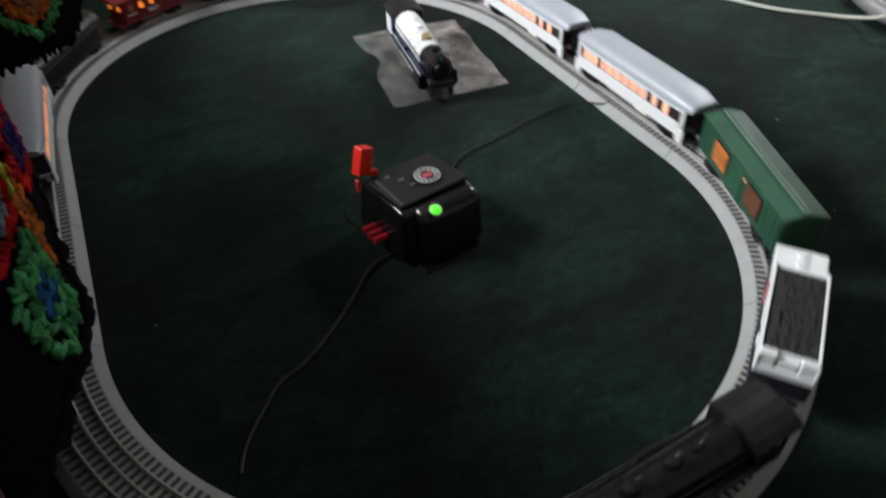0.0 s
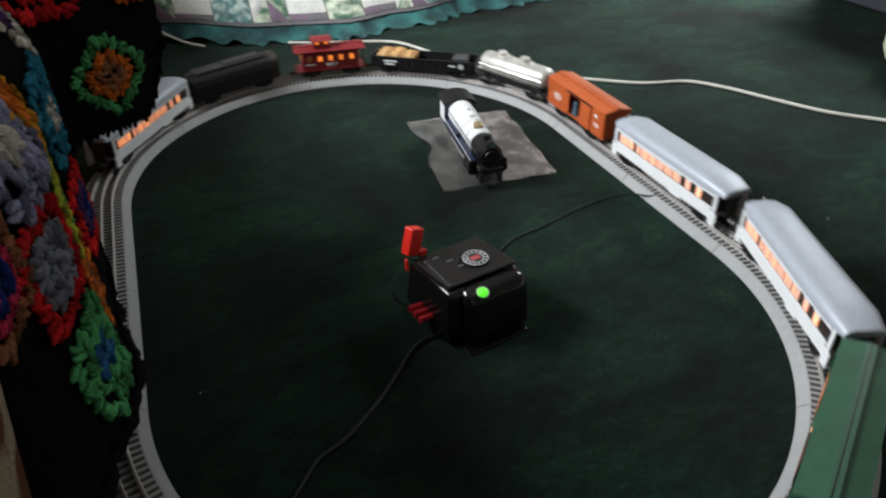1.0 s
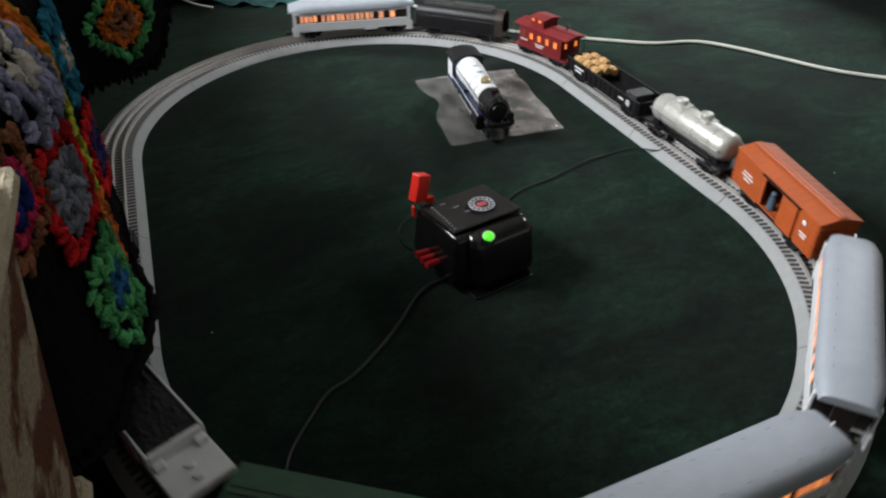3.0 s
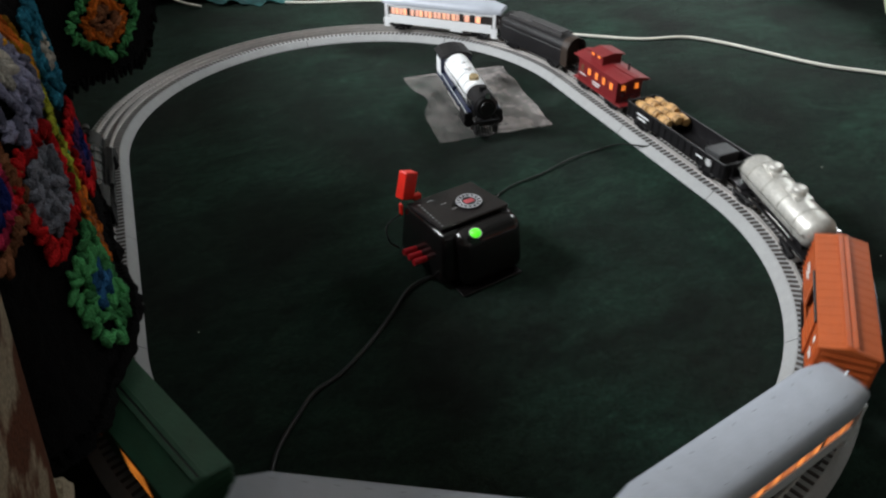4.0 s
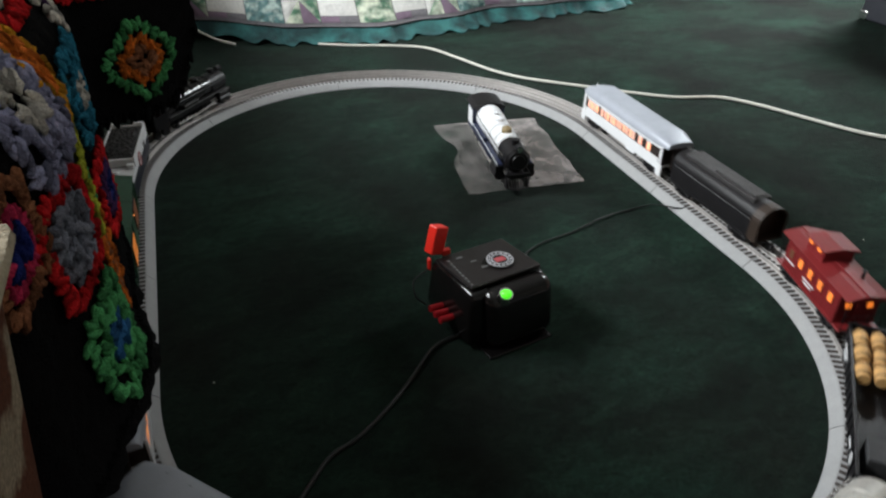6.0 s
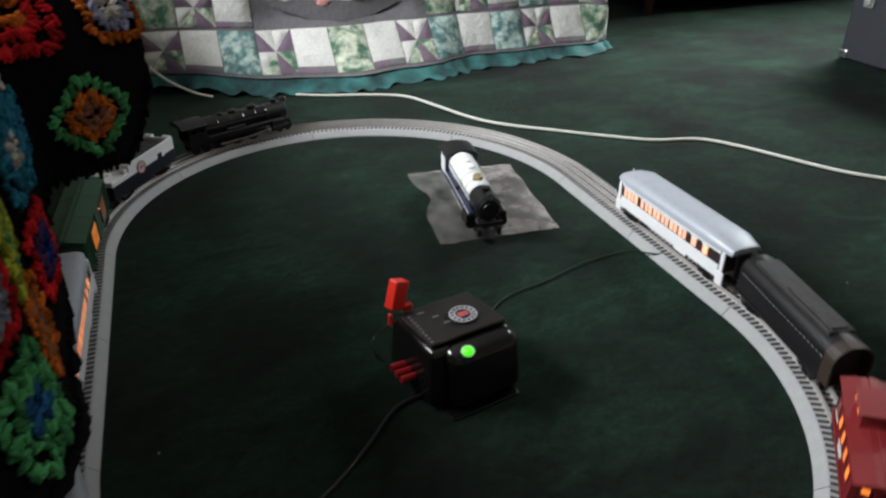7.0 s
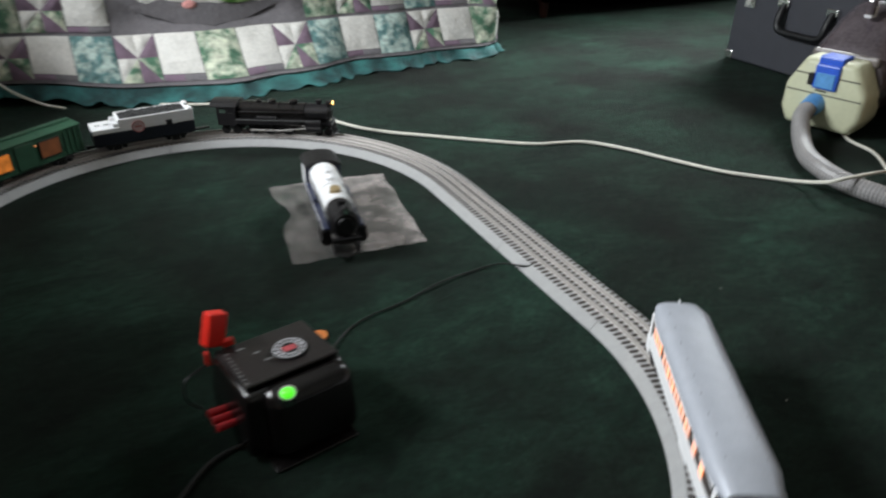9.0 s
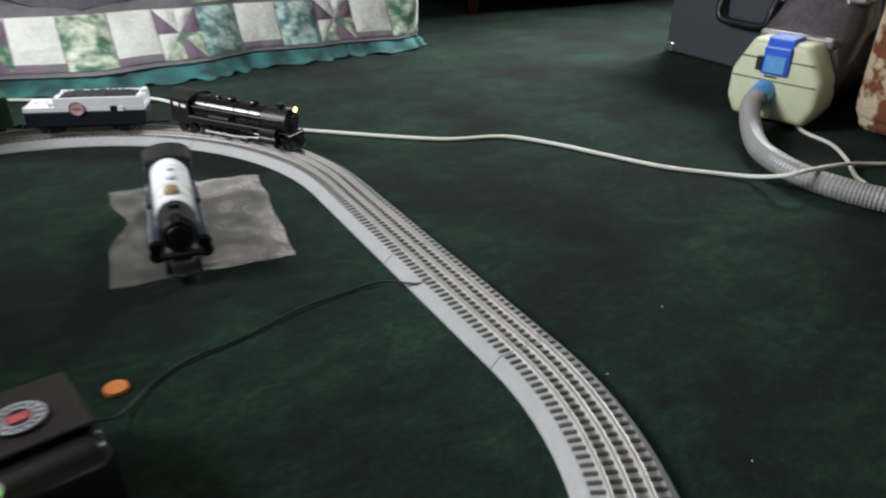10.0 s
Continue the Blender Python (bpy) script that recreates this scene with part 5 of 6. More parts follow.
def footstool():
    s = thing("footstool", "beige floral upholstered footstool beside the sofa", "footstool")
    bm = box(B(), -0.96, -0.406, -1.10, -0.535, 0.10, 0.432, 0.030, 5)
    for v in bm.verts:
        if v.co.x > -0.5:
            v.co.x -= 0.16 * max(0, 0.38 - v.co.z)
    part("cushion", bm, SOFA, s)
    for z in (0.400, 0.150):
        x = -0.4045 - 0.16 * max(0, 0.38 - z)
        part("piping", tube(B(), spline([(-0.93, -0.534, z), (-0.70, -0.534, z), (x - 0.026, -0.535, z), (x - 0.006, -0.543, z), (x, -0.563, z), (x, -0.80, z), (x, -1.07, z)], 6), 0.0055, 8), PIPING, s, "pale corded piping")
    for x in (-0.90, -0.50):
        for y in (-1.05, -0.59):
            bm = B()
            rod(bm, (x, y, 0), (x, y, 0.11), 0.014, 0.020, seg=12)
            part("leg", bm, MAHOG, s)


footstool()


A_PLAN = [(-0.57, -0.515), (-0.487, -0.498), (-0.446, -0.470), (-0.432, -0.395), (-0.412, -0.305), (-0.416, -0.250), (-0.425, -0.19), (-0.424, -0.10), (-0.430, -0.03), (-0.440, 0.03), (-0.430, 0.068), (-0.371, 0.110), (-0.325, 0.142), (-0.290, 0.165)]
A_HEM = [0.30, 0.16, 0.122, 0.116, 0.116, 0.112, 0.114, 0.122, 0.130, 0.150, 0.205, 0.205, 0.215, 0.300]
A_L = [0.0]
for (xa, ya), (xb, yb) in zip(A_PLAN, A_PLAN[1:]):
    A_L.append(A_L[-1] + math.hypot(xb - xa, yb - ya))
A_CURVE = spline([(x, y, h) for (x, y), h in zip(A_PLAN, A_HEM)], 10)


def afghan_at(l, z):
    """A place on the hanging afghan, l metres along its hem and at the height z."""
    n = len(A_PLAN) - 1
    k = float(np.interp(l, A_L, range(n + 1))) * 10
    i = min(int(k), 10 * n - 1)
    p = A_CURVE[i].lerp(A_CURVE[i + 1], k - i)
    side = (A_CURVE[i + 1] - A_CURVE[i]).cross(Vector((0, 0, 1)))
    side.z = 0
    side = side.normalized()
    near = max(0.0, min(1.0, (0.52 - l) / 0.1))
    out = 0.026 * near * math.exp(-max(0, z - p.z) / 0.022) + 0.004 * math.sin(l * 26 + 1.2) * max(0, min(1, (0.5 - z) / 0.3)) - max(0, z - 0.36) ** 1.5 * 2.4
    return Vector((p.x, p.y, z)) + side * out, p.z


def afghan_place(l, z, out=0.0):
    p, _ = afghan_at(l, z)
    if not out:
        return p, Vector((1, 0, 0))
    d = 0.004
    nrm = (afghan_at(l + d, z)[0] - p).cross(afghan_at(l, z + d)[0] - p).normalized()
    return p + nrm * out, nrm


def granny_square(cl, cz, size, turn, centre, ring, outer, parent):
    """One crocheted square: three rounds of yarn clusters about a middle."""
    co, si = math.cos(radians(turn)), math.sin(radians(turn))
    mats = []
    bm = B()
    for rad, count, colour, wide in ((0.20, 4, centre, 0.120), (0.50, 12, ring, 0.098), (0.84, 20, outer, 0.096)):
        if colour not in mats:
            mats.append(colour)
        for k in range(count):
            a = 2 * math.pi * (k + 0.5 * (count == 4)) / count
            q = max(abs(math.cos(a)), abs(math.sin(a)))
            u, v = rad / q * math.cos(a) * size / 2, rad / q * math.sin(a) * size / 2
            l, z = cl + u * co - v * si, cz + u * si + v * co
            p, nrm = afghan_place(l, z, 0.0045)
            if z < afghan_at(l, z)[1] + 0.004:
                continue
            turn_to = nrm.to_track_quat("Z", "Y").to_matrix().to_4x4()
            # each cluster is three plump stitches side by side
            for j in (-1.2, -0.4, 0.4, 1.2):
                before = len(bm.faces)
                o = turn_to @ pose(0, 0, 0, 0, 0, math.degrees(a) + turn + random.uniform(-65, 65)) @ Matrix.Translation((random.uniform(-0.3, 0.3) * size * wide, j * size * wide * 0.46, random.uniform(-0.0015, 0.002)))
                bmesh.ops.create_icosphere(bm, subdivisions=2, radius=size * wide * random.uniform(0.80, 1.25),
                                           matrix=Matrix.Translation(p) @ o @ Matrix.Diagonal((0.95, 0.36, 0.34, 1)))
                bm.faces.ensure_lookup_table()
                for f in bm.faces[before:]:
                    f.material_index = mats.index(colour)
    for v in bm.verts:
        v.co += v.normal * 0.0026 * noise.noise(v.co * 320)
    ob = smooth(part("granny_square", bm, [YARN[m] for m in mats], parent), 80)
    ob["kind"] = "stuff"


def afghan():
    a = thing("crocheted_afghan", "black crocheted afghan with many-coloured granny squares draped over the sofa", "blanket")

    def f(u, v):
        l = u * A_L[-1]
        hem = afghan_at(l, 0.3)[1] + 0.008 * noise.noise(Vector((l * 60, 0, 2)))
        if v < 0.8:
            p = afghan_at(l, hem + (0.52 - hem) * v / 0.8)[0]
            return p + Vector((0.004 * noise.noise(p * 80), 0, 0))
        k = (v - 0.8) / 0.2
        return afghan_at(l, 0.52)[0] + Vector((-0.30 * k, 0, 0.08 * math.sin(min(1, k * 1.2) * math.pi / 2)))
    smooth(part("black_ground", grid_sheet(B(), f, 150, 60, -0.006), YARN["black"], a, "black crocheted ground"), 60)
    for i in range(110):
        l = (i + 0.5) / 110 * A_L[-1]
        p, hem = afghan_at(l, afghan_at(l, 0.3)[1] + 0.010)
        bm = B()
        rod(bm, p, p + Vector((random.uniform(-0.004, 0.004), random.uniform(-0.012, 0.012), -random.uniform(0.010, 0.018))), 0.0055, 0.002, seg=6)
        part("fringe_tuft", bm, YARN["black"], a)

    def S(y, z, size, turn, *cols):
        l = float(np.interp(y, [p[1] for p in A_PLAN], A_L))
        granny_square(l, z, size, turn, *cols, a)
    S(-0.338, 0.178, 0.098, 8, "blue", "green", "green")
    S(-0.352, 0.290, 0.100, 8, "grey", "grey", "red")
    S(-0.430, 0.330, 0.085, 10, "navy", "pink", "brown")
    S(-0.222, 0.185, 0.092, 8, "orange", "brown", "orange")
    S(-0.248, 0.292, 0.100, 8, "green", "yellow", "yellow")
    S(-0.120, 0.215, 0.090, 6, "navy", "purple", "red")
    S(-0.335, 0.392, 0.104, 8, "white", "lilac", "lilac")
    S(-0.245, 0.402, 0.098, 6, "orange", "orange", "gold")
    S(-0.120, 0.325, 0.098, 4, "white", "teal", "teal")
    S(-0.150, 0.450, 0.098, 4, "green", "white", "red")
    S(-0.030, 0.420, 0.100, 4, "purple", "purple", "white")
    S(0.000, 0.300, 0.098, 4, "black", "blue", "teal")
    S(0.110, 0.280, 0.088, -42, "brown", "orange", "green")
    S(0.080, 0.415, 0.100, -6, "orange", "red", "red")
    S(0.148, 0.400, 0.080, -6, "white", "lilac", "orange")
    S(-0.470, 0.470, 0.095, 0, "red", "orange", "gold")
    S(-0.340, 0.490, 0.095, 0, "green", "white", "red")


afghan()

# ---- the quilt-covered bed, north of the loop ----
QB = [(-0.95, 1.22), (-0.60, 1.19), (-0.32, 1.15), (-0.17, 1.09), (-0.03, 1.03), (0.10, 0.985), (0.25, 0.965), (0.38, 1.00), (0.55, 1.06), (0.70, 1.075), (0.85, 1.065), (0.99, 1.075), (1.06, 1.12), (1.09, 1.30), (1.11, 1.60), (1.12, 2.0)]
QL = [0.0]
for (xa, ya), (xb, yb) in zip(QB, QB[1:]):
    QL.append(QL[-1] + math.hypot(xb - xa, yb - ya))
QLEN = QL[-1]


def quilt_at(l, h):
    """A place on the hanging quilt, l metres along its hem and h metres up."""
    x, y = float(np.interp(l, QL, [q[0] for q in QB])), float(np.interp(l, QL, [q[1] for q in QB]))
    lean = min(1, h / 0.16)
    side = max(0.0, min(1.0, (x - 0.99) / 0.06))
    dy = (1.175 - y) * lean ** 0.8 * (1 - side) + 0.05 * max(0, h - 0.16) * (1 - side)
    dx = -0.10 * h * side
    fold = 0.010 * math.sin(l * 23) * max(0, 1 - h / 0.35) + 0.006 * noise.noise(Vector((l * 14, h * 14, 0)))
    hem = 0.012 + 0.020 * max(0, min(1, (0.0 - x) / 0.3))
    return Vector((x + dx + fold * side, y + dy - fold * (1 - side), hem + h))


def quilt_patch(l0, l1, h0, h1, material, parent, shape="square", puff=0.006, n=5, lift=0.0):
    bm = B()
    tri = {"square": [(0, 0), (1, 0), (1, 1), (0, 1)]}.get(shape)

    def at(u, v, edge):
        p = quilt_at(l0 + (l1 - l0) * u, h0 + (h1 - h0) * v)
        d = 0.004
        nrm = (quilt_at(l0 + (l1 - l0) * u + d, h0 + (h1 - h0) * v) - p).cross(quilt_at(l0 + (l1 - l0) * u, h0 + (h1 - h0) * v + d) - p).normalized()
        return p + nrm * (0.002 + lift + puff * edge)
    if tri:
        g = [[bm.verts.new(at(i / n, j / n, 1 if 0 < i < n and 0 < j < n else 0)) for j in range(n + 1)] for i in range(n + 1)]
        for i in range(n):
            for j in range(n):
                bm.faces.new((g[i][j], g[i + 1][j], g[i + 1][j + 1], g[i][j + 1]))
    elif shape == "disc":
        c = bm.verts.new(at(0.5, 0.5, 1))
        rings = [[bm.verts.new(at(0.5 + 0.5 * r * math.cos(2 * math.pi * k / 20), 0.5 + 0.5 * r * math.sin(2 * math.pi * k / 20), 1 if r < 0.9 else 0)) for k in range(20)] for r in (0.35, 0.7, 1.0)]
        for k in range(20):
            bm.faces.new((c, rings[0][k], rings[0][(k + 1) % 20]))
            for a_, b_ in zip(rings, rings[1:]):
                bm.faces.new((a_[k], b_[k], b_[(k + 1) % 20], a_[(k + 1) % 20]))
    else:
        pts = {"tl": [(0, 0), (1, 1), (0, 1)], "br": [(0, 0), (1, 0), (1, 1)], "bl": [(0, 0), (1, 0), (0, 1)], "tr": [(1, 0), (1, 1), (0, 1)]}[shape]
        m = 4
        rows = []
        for i in range(m + 1):
            row = []
            for j in range(m + 1 - i):
                w = (1 - i / m - j / m, i / m, j / m)
                u, v = sum(a_ * p_[0] for a_, p_ in zip(w, pts)), sum(a_ * p_[1] for a_, p_ in zip(w, pts))
                row.append(bm.verts.new(at(u, v, 1 if min(w) > 0.01 else 0)))
            rows.append(row)
        for i in range(m):
            for j in range(m - i):
                bm.faces.new((rows[i][j], rows[i + 1][j], rows[i][j + 1]))
                if j < m - i - 1:
                    bm.faces.new((rows[i + 1][j], rows[i + 1][j + 1], rows[i][j + 1]))
    smooth(part("patch", bm, material, parent), 60)


def bed():
    b = thing("bed", "bed hidden under a patchwork quilt", "bed")
    part("mattress", box(B(), -0.98, 0.99, 1.26, 2.9, 0.18, 0.50, 0.05, 4), PINKBEIGE, b)
    part("bed_base", box(B(), -0.94, 0.95, 1.30, 2.86, 0.04, 0.18, 0.01, 1), MAHOG, b)
    q = thing("patchwork_quilt", "white, teal and purple patchwork quilt with a ruffled teal hem", "quilt")

    def f(u, v):
        if v < 0.8:
            return quilt_at(u * QLEN, 0.02 + v / 0.8 * 0.46)
        k = (v - 0.8) / 0.2
        p = quilt_at(u * QLEN, 0.48)
        return p.lerp(Vector((min(p.x, 0.9) * 0.9, 2.0, 0.53)), k)
    smooth(part("quilt_ground", grid_sheet(B(), f, 160, 40, 0.006), Q_SASH, q, "grey mauve sashing cloth"), 60)

    def ruffle(u, v):
        l = u * QLEN
        p = quilt_at(l, 0.026 * v)
        wave = 0.012 * math.sin(l * 95 + 2 * math.sin(l * 21)) * (1 - v * 0.8)
        side = max(0.0, min(1.0, (p.x - 0.99) / 0.06))
        out = 0.030 * (1 - v) * (0.6 + 0.4 * math.sin(l * 9))
        return Vector((p.x + (wave + out) * side, p.y - (wave + out) * (1 - side) - 0.004, max(0.003, p.z - 0.010 + 0.006 * math.sin(l * 60) * (1 - v))))
    smooth(part("ruffle", grid_sheet(B(), ruffle, 420, 5, 0.002), TEAL, q, "teal ruffled hem"), 60)
    size = 0.104
    start = 0.30
    kinds = "WTWSWTSWTWSTWTSWTWSTW"
    for i in range(18):
        l0, l1 = start + i * size + 0.001, start + (i + 1) * size - 0.001
        for row, (h0, h1) in enumerate(((0.027, 0.126), (0.134, 0.234), (0.242, 0.346), (0.354, 0.450))):
            x = float(np.interp((l0 + l1) / 2, QL, [p[0] for p in QB]))
            if row >= 1 and -0.13 < x < 0.56 and (x - 0.21) ** 2 / 0.115 + (h1 - 0.36) ** 2 / 0.045 < 1.05:
                continue
            kind = kinds[(i + row * 2) % len(kinds)]
            lm, hm = (l0 + l1) / 2, (h0 + h1) / 2
            if kind == "W":
                quilt_patch(l0, l1, h0 + 0.014, h1, Q_WHITE, q)
                quilt_patch(l0, lm, h0, h0 + 0.013, Q_PURPLE, q, puff=0.002)
                quilt_patch(lm, l1, h0, h0 + 0.013, Q_SASH, q, puff=0.002)
            elif kind == "T":
                quilt_patch(l0, l1, h0, h1, Q_TEAL if (i + row) % 2 else Q_GREEN, q)
            else:
                quilt_patch(l0, lm, hm, h1, Q_WHITE, q, "tr")
                quilt_patch(l0, lm, hm, h1, Q_PURPLE, q, "bl")
                quilt_patch(lm, l1, hm, h1, Q_WHITE, q, "tl")
                quilt_patch(lm, l1, hm, h1, Q_PURPLE, q, "br")
                quilt_patch(l0, lm, h0, hm, Q_WHITE, q, "tl")
                quilt_patch(l0, lm, h0, hm, Q_GREEN, q, "br")
                quilt_patch(lm, l1, h0, hm, Q_GREEN, q, "tr")
                quilt_patch(lm, l1, h0, hm, Q_PURPLE, q, "bl")
    # the appliqued medallion
    lc = float(np.interp(0.21, [p[0] for p in QB[:13]], QL[:13]))
    quilt_patch(lc - 0.320, lc + 0.300, 0.135, 0.56, Q_SASH, q, "disc", 0.004)
    quilt_patch(lc - 0.295, lc + 0.275, 0.158, 0.55, Q_WHITE, q, "disc", 0.006, lift=0.004)
    quilt_patch(lc - 0.170, lc - 0.090, 0.212, 0.275, Q_ORANGE, q, "disc", 0.004, lift=0.009)
    quilt_patch(lc - 0.080, lc - 0.045, 0.178, 0.200, Q_PINK, q, "disc", 0.003, lift=0.010)
    for dl, dh, w, h_ in ((0.00, 0.185, 0.13, 0.05), (0.08, 0.205, 0.13, 0.06), (-0.02, 0.225, 0.12, 0.06), (0.10, 0.250, 0.10, 0.06), (-0.23, 0.250, 0.07, 0.05), (0.02, 0.270, 0.12, 0.06)):
        quilt_patch(lc + dl, lc + dl + w, dh, dh + h_, Q_LEAF, q, "disc", 0.003, lift=0.010)


bed()

# ---- cords, case, vacuum cleaner and the far side of the room ----
run("extension_cord", "long white extension cord lying over the carpet", "cord",
    [(0.02, 0.985, 0.004), (0.102, 0.946, 0.004), (0.201, 0.913, 0.004), (0.288, 0.865, 0.004), (0.338, 0.763, 0.004), (0.386, 0.651, 0.004), (0.442, 0.575, 0.004), (0.537, 0.495, 0.004), (0.628, 0.421, 0.004), (0.713, 0.362, 0.004),
     (0.810, 0.330, 0.004), (0.866, 0.262, 0.004), (0.911, 0.175, 0.004), (0.965, 0.076, 0.004), (1.028, 0.008, 0.004), (1.05, -0.039, 0.012), (1.037, -0.094, 0.036), (1.07, -0.107, 0.043), (1.138, -0.101, 0.036), (1.248, -0.075, 0.012), (1.323, -0.09, 0.004), (1.40, -0.11, 0.004), (1.55, -0.22, 0.004)], 0.0035, CORD)
run("hanging_cord", "pale cord hanging down before the bed", "cord",
    [(-0.56, 1.10, 0.56), (-0.50, 1.09, 0.42), (-0.438, 1.09, 0.290), (-0.359, 1.085, 0.130), (-0.304, 1.07, 0.062), (-0.24, 1.05, 0.022), (-0.19, 1.04, 0.006)], 0.0032, CORD)
run("vacuum_power_cord", "short white cord beside the vacuum cleaner", "cord",
    [(1.40, 0.16, 0.010), (1.353, 0.094, 0.004), (1.332, 0.02, 0.004), (1.28, -0.045, 0.004), (1.22, -0.100, 0.004), (1.20, -0.13, 0.004)], 0.0036, CORD)


def vacuum_cleaner():
    """A canister cleaner: faceted cream front, blue latch, ribbed hose, smoky grey rear shell."""
    v = thing("vacuum_cleaner", "cream and smoky grey canister vacuum cleaner with blue latch", "vacuum cleaner", m=pose(1.331, 0.163, 0, 0, 0, 14))
    # local: the front looks along -x
    hw = 0.089
    prof = [(-hw * 0.80, 0.012), (-hw, 0.045), (-hw, 0.100), (-hw * 0.62, 0.165), (hw * 0.62, 0.165), (hw, 0.100), (hw, 0.045), (hw * 0.80, 0.012)]
    bm = B()
    rows = []
    for x, k in ((-0.012, 0.90), (0.0, 1.0), (0.055, 1.0), (0.085, 0.98)):
        rows.append([bm.verts.new((x, y * k, 0.085 + (z - 0.085) * k)) for y, z in prof])
    for a, b in zip(rows, rows[1:]):
        for i in range(8):
            bm.faces.new((a[i], a[(i + 1) % 8], b[(i + 1) % 8], b[i]))
    bm.faces.new(rows[0][::-1])
    bm.faces.new(rows[-1])
    bmesh.ops.recalc_face_normals(bm, faces=bm.faces)
    bmesh.ops.bevel(bm, geom=[e for e in bm.edges if e.calc_face_angle(0) > 0.3], offset=0.006, segments=2, affect="EDGES", profile=0.5)
    smooth(part("front_housing", bm, CREAM, v, "cream faceted front housing"), 30)
    bm = B()
    for z in (0.088, 0.128):
        k = 1.0 if z < 0.1 else 0.86
        box(bm, -0.0125, -0.0100, -hw * 0.90 * k, hw * 0.90 * k, z, z + 0.003)
    part("panel_seams", bm, mat("dark_seam", (0.12, 0.12, 0.09), 0.7), v)
    bm = box(B(), -0.020, -0.008, -0.026, 0.026, 0.102, 0.156, 0.004, 2)
    box(bm, -0.012, 0.040, -0.026, 0.026, 0.148, 0.172, 0.004, 2)
    lt = part("latch", bm, BLUE, v, "bright blue latch")
    part("latch_slot", box(B(), -0.022, -0.010, 0.024, 0.036, 0.108, 0.134, 0.001, 1), BLACK, lt)
    part("latch_plate", box(B(), -0.0225, -0.018, -0.020, 0.020, 0.106, 0.138, 0.001, 1), BLUE_LT, lt)
    bm = B()
    rod(bm, (-0.038, 0.012, 0.061), (-0.006, 0.012, 0.068), 0.0205, 0.0235, seg=24)
    part("hose_collar", bm, BLUE_LT, v, "light blue hose collar")
    part("air_slot", box(B(), -0.0135, -0.0095, -0.006, 0.018, 0.0955, 0.0985), BLACK, v)
    bm = B()
    rows = []
    n = 24
    for i in range(13):
        t = i / 12
        x = 0.060 + 0.30 * t
        sw = hw * (1.0 + 0.06 * math.sin(t * math.pi)) * (1 - 0.10 * t)
        zt = 0.172 + 0.115 * math.sin(min(1, t * 1.25) * math.pi / 2)
        rows.append([bm.verts.new((x, sw * math.copysign(abs(math.cos(a)) ** 0.7, math.cos(a)), 0.010 + (zt - 0.010) * (0.5 + 0.5 * math.copysign(abs(math.sin(a)) ** 0.7, math.sin(a))) + 0.009 * noise.noise(Vector((x * 25, a * 2, 0))))) for a in (2 * math.pi * k / n for k in range(n))])
    for a, b in zip(rows, rows[1:]):
        for k in range(n):
            bm.faces.new((a[k], a[(k + 1) % n], b[(k + 1) % n], b[k]))
    bm.faces.new(rows[0][::-1])
    bm.faces.new(rows[-1])
    bmesh.ops.recalc_face_normals(bm, faces=bm.faces)
    smooth(part("rear_shell", bm, SMOKE_GREY, v, "smoky grey glossy rear shell"), 60)
    bm = box(B(), 0.052, 0.066, -hw * 0.80, hw * 0.80, 0.150, 0.172, 0.006, 3)
    part("shell_collar", bm, mat("taupe_plastic", (0.16, 0.14, 0.13), 0.35, var=0.2), v)
    bm = B()
    tube(bm, spline([(0.12, 0.0, 0.245), (0.13, 0.0, 0.285), (0.20, 0.0, 0.312), (0.29, 0.0, 0.315), (0.33, 0.0, 0.285)]), 0.011, 10)
    part("carry_handle", bm, SMOKE_GREY, v)
    bm = box(B(), 0.115, 0.145, -0.008, 0.008, 0.238, 0.262, 0.002, 1)
    part("label_plate", bm, WHITE, v, "small white label plate")
    bm = box(B(), 0.14, 0.20, -0.085, -0.045, 0.225, 0.245, 0.006, 2)
    part("bright_reflector", bm, CHROME, v)
    for s in (-1, 1):
        bm = B()
        rod(bm, (0.27, s * 0.085, 0.045), (0.27, s * 0.118, 0.045), 0.045, seg=24)
        part("wheel", bm, BLACK, v)


vacuum_cleaner()
HOSE_PATH = spline([(1.286, 0.164, 0.062), (1.250, 0.146, 0.050), (1.208, 0.104, 0.028), (1.149, 0.038, 0.020), (1.114, -0.030, 0.020), (1.100, -0.092, 0.020), (1.107, -0.154, 0.020), (1.124, -0.203, 0.020), (1.16, -0.28, 0.020), (1.25, -0.42, 0.020)], 18)
tagged(smooth(part("vacuum_hose", tube(B(), HOSE_PATH, 0.0175, 16, 0.08), HOSE), 20), "grey ribbed vacuum hose curling over the carpet", "hose")


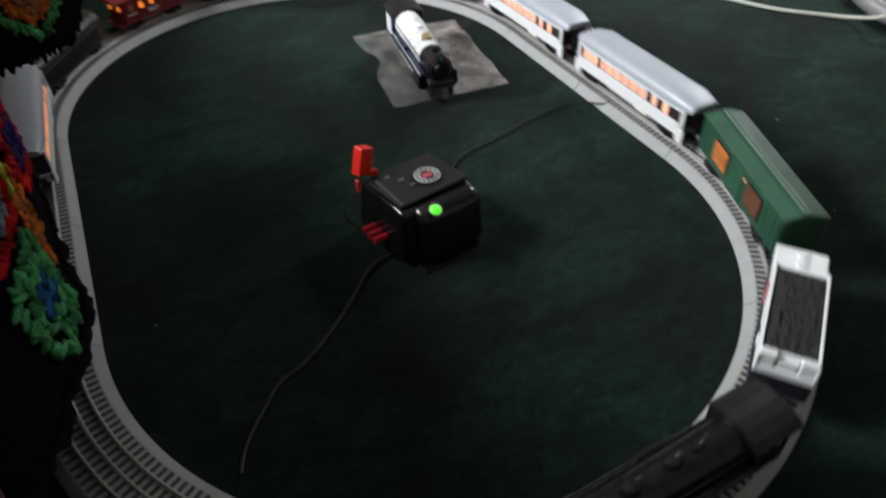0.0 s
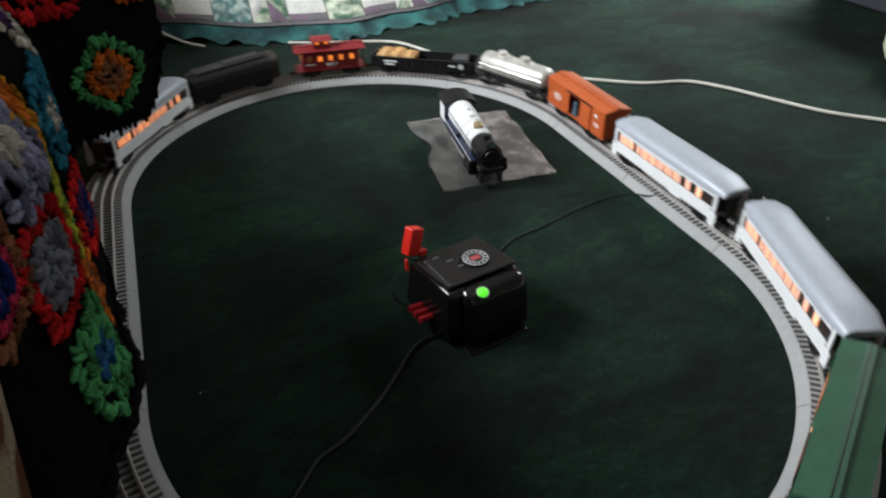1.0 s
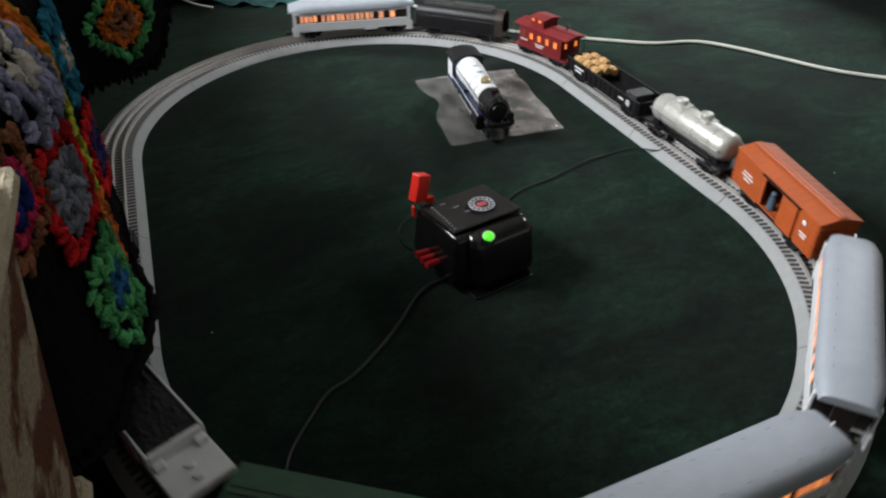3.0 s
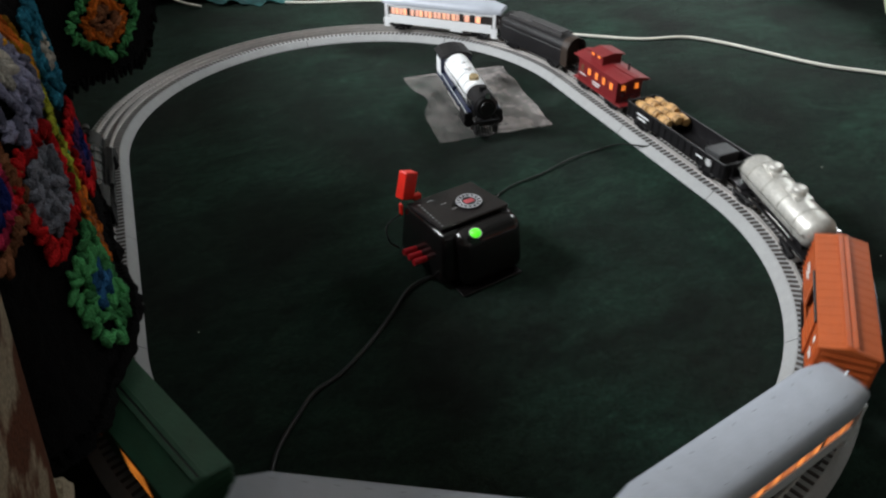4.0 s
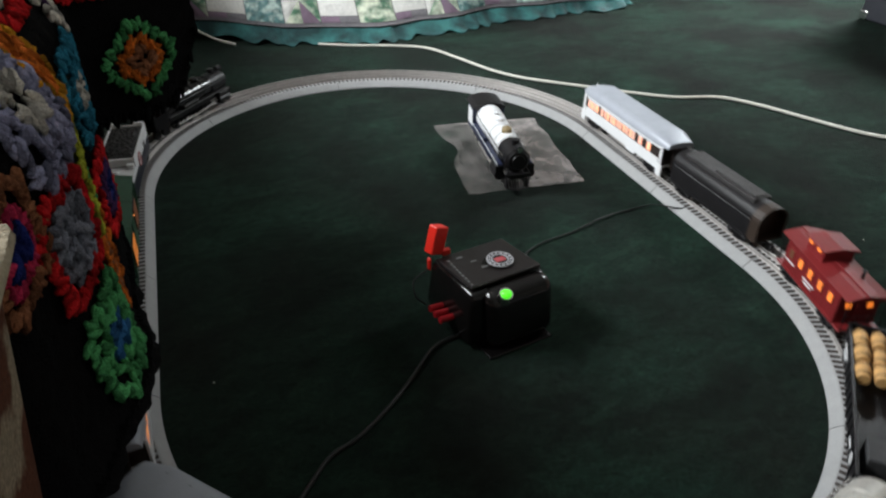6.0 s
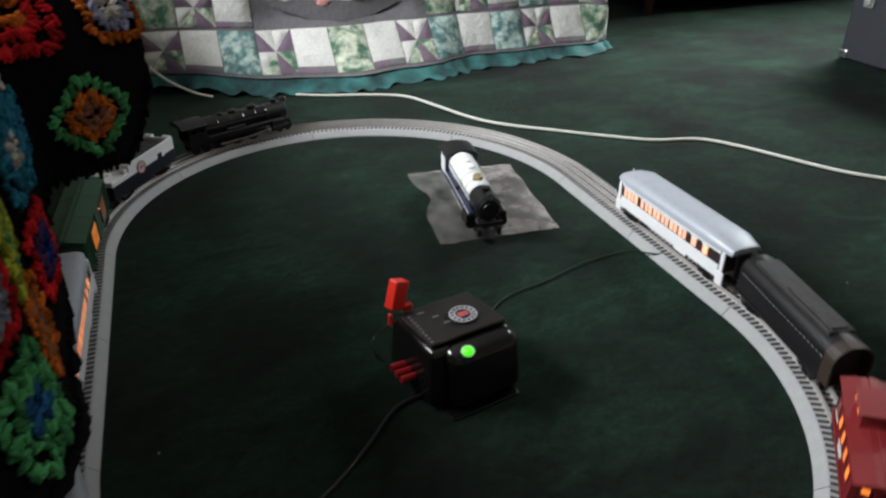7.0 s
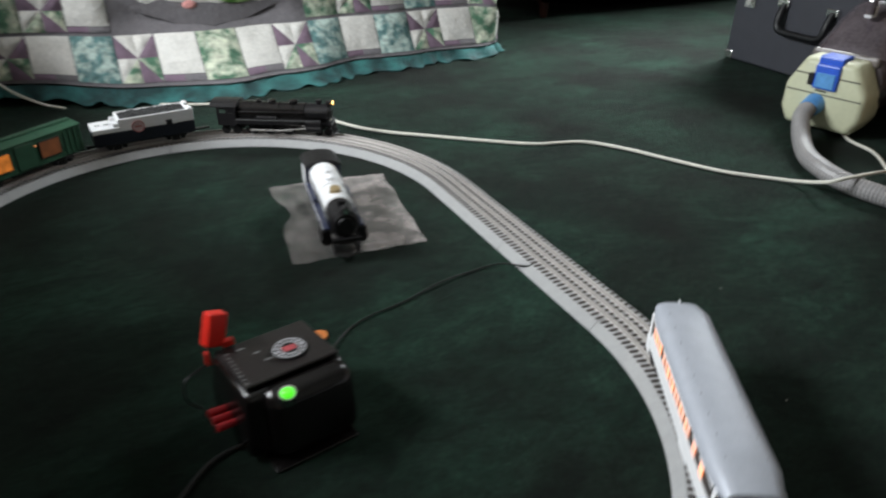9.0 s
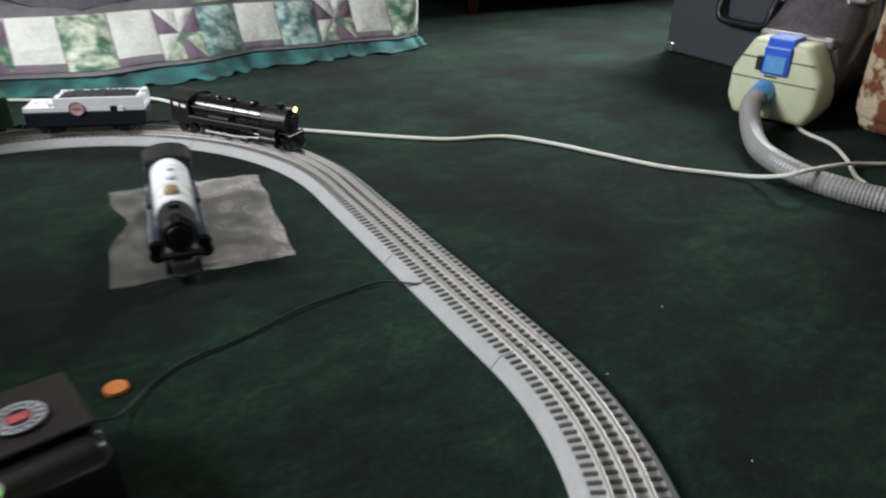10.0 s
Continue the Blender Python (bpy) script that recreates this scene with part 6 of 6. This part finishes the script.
def hard_case():
    """A charcoal vinyl case standing upright, its long face to the west."""
    c = thing("instrument_case", "charcoal vinyl hard case with chrome corners and handle", "case", m=pose(1.660, 0.755, 0, 0, 0, 0))
    part("body", box(B(), 0.0, 0.20, -0.62, 0.0, 0.004, 0.46, 0.006, 2), CASE, c)
    bm = box(B(), -0.0015, 0.2015, -0.6215, 0.0015, 0.288, 0.293, 0.001, 1)
    part("lid_seam", bm, BLACK, c)
    for y in (0.0, -0.62):
        for z in (0.004, 0.46):
            s, u = (1 if y == 0 else -1), (1 if z < 0.1 else -1)
            bm = B()
            y0, y1 = sorted((y + s * 0.002, y - s * 0.026))
            z0, z1 = sorted((z - u * 0.002, z + u * 0.026))
            box(bm, -0.003, 0.022, y0, y1, z0, z1, 0.004, 2)
            part("corner_cap", bm, CHROME, c, "chrome corner cap")
    for y in (-0.060, -0.560):
        bm = box(B(), -0.008, 0.0, y - 0.016, y + 0.016, 0.262, 0.318, 0.002, 1)
        box(bm, -0.013, -0.006, y - 0.010, y + 0.010, 0.270, 0.300, 0.002, 1)
        part("latch", bm, CHROME, c)
    bm = box(B(), -0.007, 0.0, -0.075, -0.040, 0.160, 0.205, 0.002, 1)
    box(bm, -0.012, -0.005, -0.068, -0.047, 0.166, 0.196, 0.002, 1)
    part("latch", bm, CHROME, c)
    bm = B()
    tube(bm, spline([(-0.008, -0.180, 0.190), (-0.022, -0.181, 0.160), (-0.026, -0.184, 0.134), (-0.027, -0.200, 0.122), (-0.027, -0.256, 0.120), (-0.027, -0.312, 0.122), (-0.026, -0.328, 0.134), (-0.022, -0.331, 0.160), (-0.008, -0.332, 0.190)]), 0.0095, 10)
    h = smooth(part("handle", bm, BLACK, c, "black moulded handle"), 60)
    for y in (-0.175, -0.330):
        part("handle_mount", box(B(), -0.012, 0.0, y - 0.018, y + 0.018, 0.182, 0.202, 0.003, 2), CHROME, h)


hard_case()
sofa("armchair", "beige armchair with rust-brown floral print", pose(1.385, 0.052, 0, 0, 0, 180), 0.85, 0.80, 0.42, 0.9, 0.17)


def dresser():
    d = thing("dresser", "dark mahogany dresser on short legs", "dresser", m=pose(1.46, 1.48, 0))
    bm = B()
    prof = [(0.0, 0.060), (0.25, 0.035), (0.55, 0.022), (0.85, 0.035), (1.1, 0.060)]
    part("carcass", box(B(), 0.0, 1.1, 0.02, 0.5, 0.060, 0.95, 0.008, 2), MAHOG, d)
    top = [bm.verts.new((x, 0.012, 0.10)) for x, z in prof]
    bot = [bm.verts.new((x, 0.012, z)) for x, z in prof]
    fs = [bm.faces.new((bot[i], bot[i + 1], top[i + 1], top[i])) for i in range(len(prof) - 1)]
    bmesh.ops.solidify(bm, geom=fs, thickness=-0.018)
    part("curved_apron", bm, MAHOG, d)
    for i in range(3):
        z0 = 0.17 + i * 0.255
        dr = part("drawer", box(B(), 0.03, 1.07, 0.0, 0.022, z0, z0 + 0.24, 0.006, 2), MAHOG, d)
        for x in (0.28, 0.82):
            bm = B()
            ball(bm, (x, -0.012, z0 + 0.12), 0.014)
            part("knob", bm, CHROME, dr)
    for x in (0.03, 1.07):
        for y in (0.04, 0.46):
            bm = B()
            rod(bm, (x, y, 0), (x, y, 0.09), 0.014, 0.024, seg=12)
            part("leg", bm, MAHOG, d)


dresser()


def waste_bin():
    b = thing("waste_bin", "small white tapered waste bin by the far wall", "bin", m=pose(2.72, 1.70, 0))
    bm = B()
    rod(bm, (0, 0, 0.0), (0, 0, 0.26), 0.085, 0.11, seg=28)
    part("tub", bm, TRIM, b)
    bm = B()
    tube(bm, [Vector((0.11 * math.cos(a), 0.11 * math.sin(a), 0.26)) for a in (2 * math.pi * i / 28 for i in range(29))], 0.005, 6)
    part("rim", bm, TRIM, b)


waste_bin()


def motions():
    run_train()


motions()
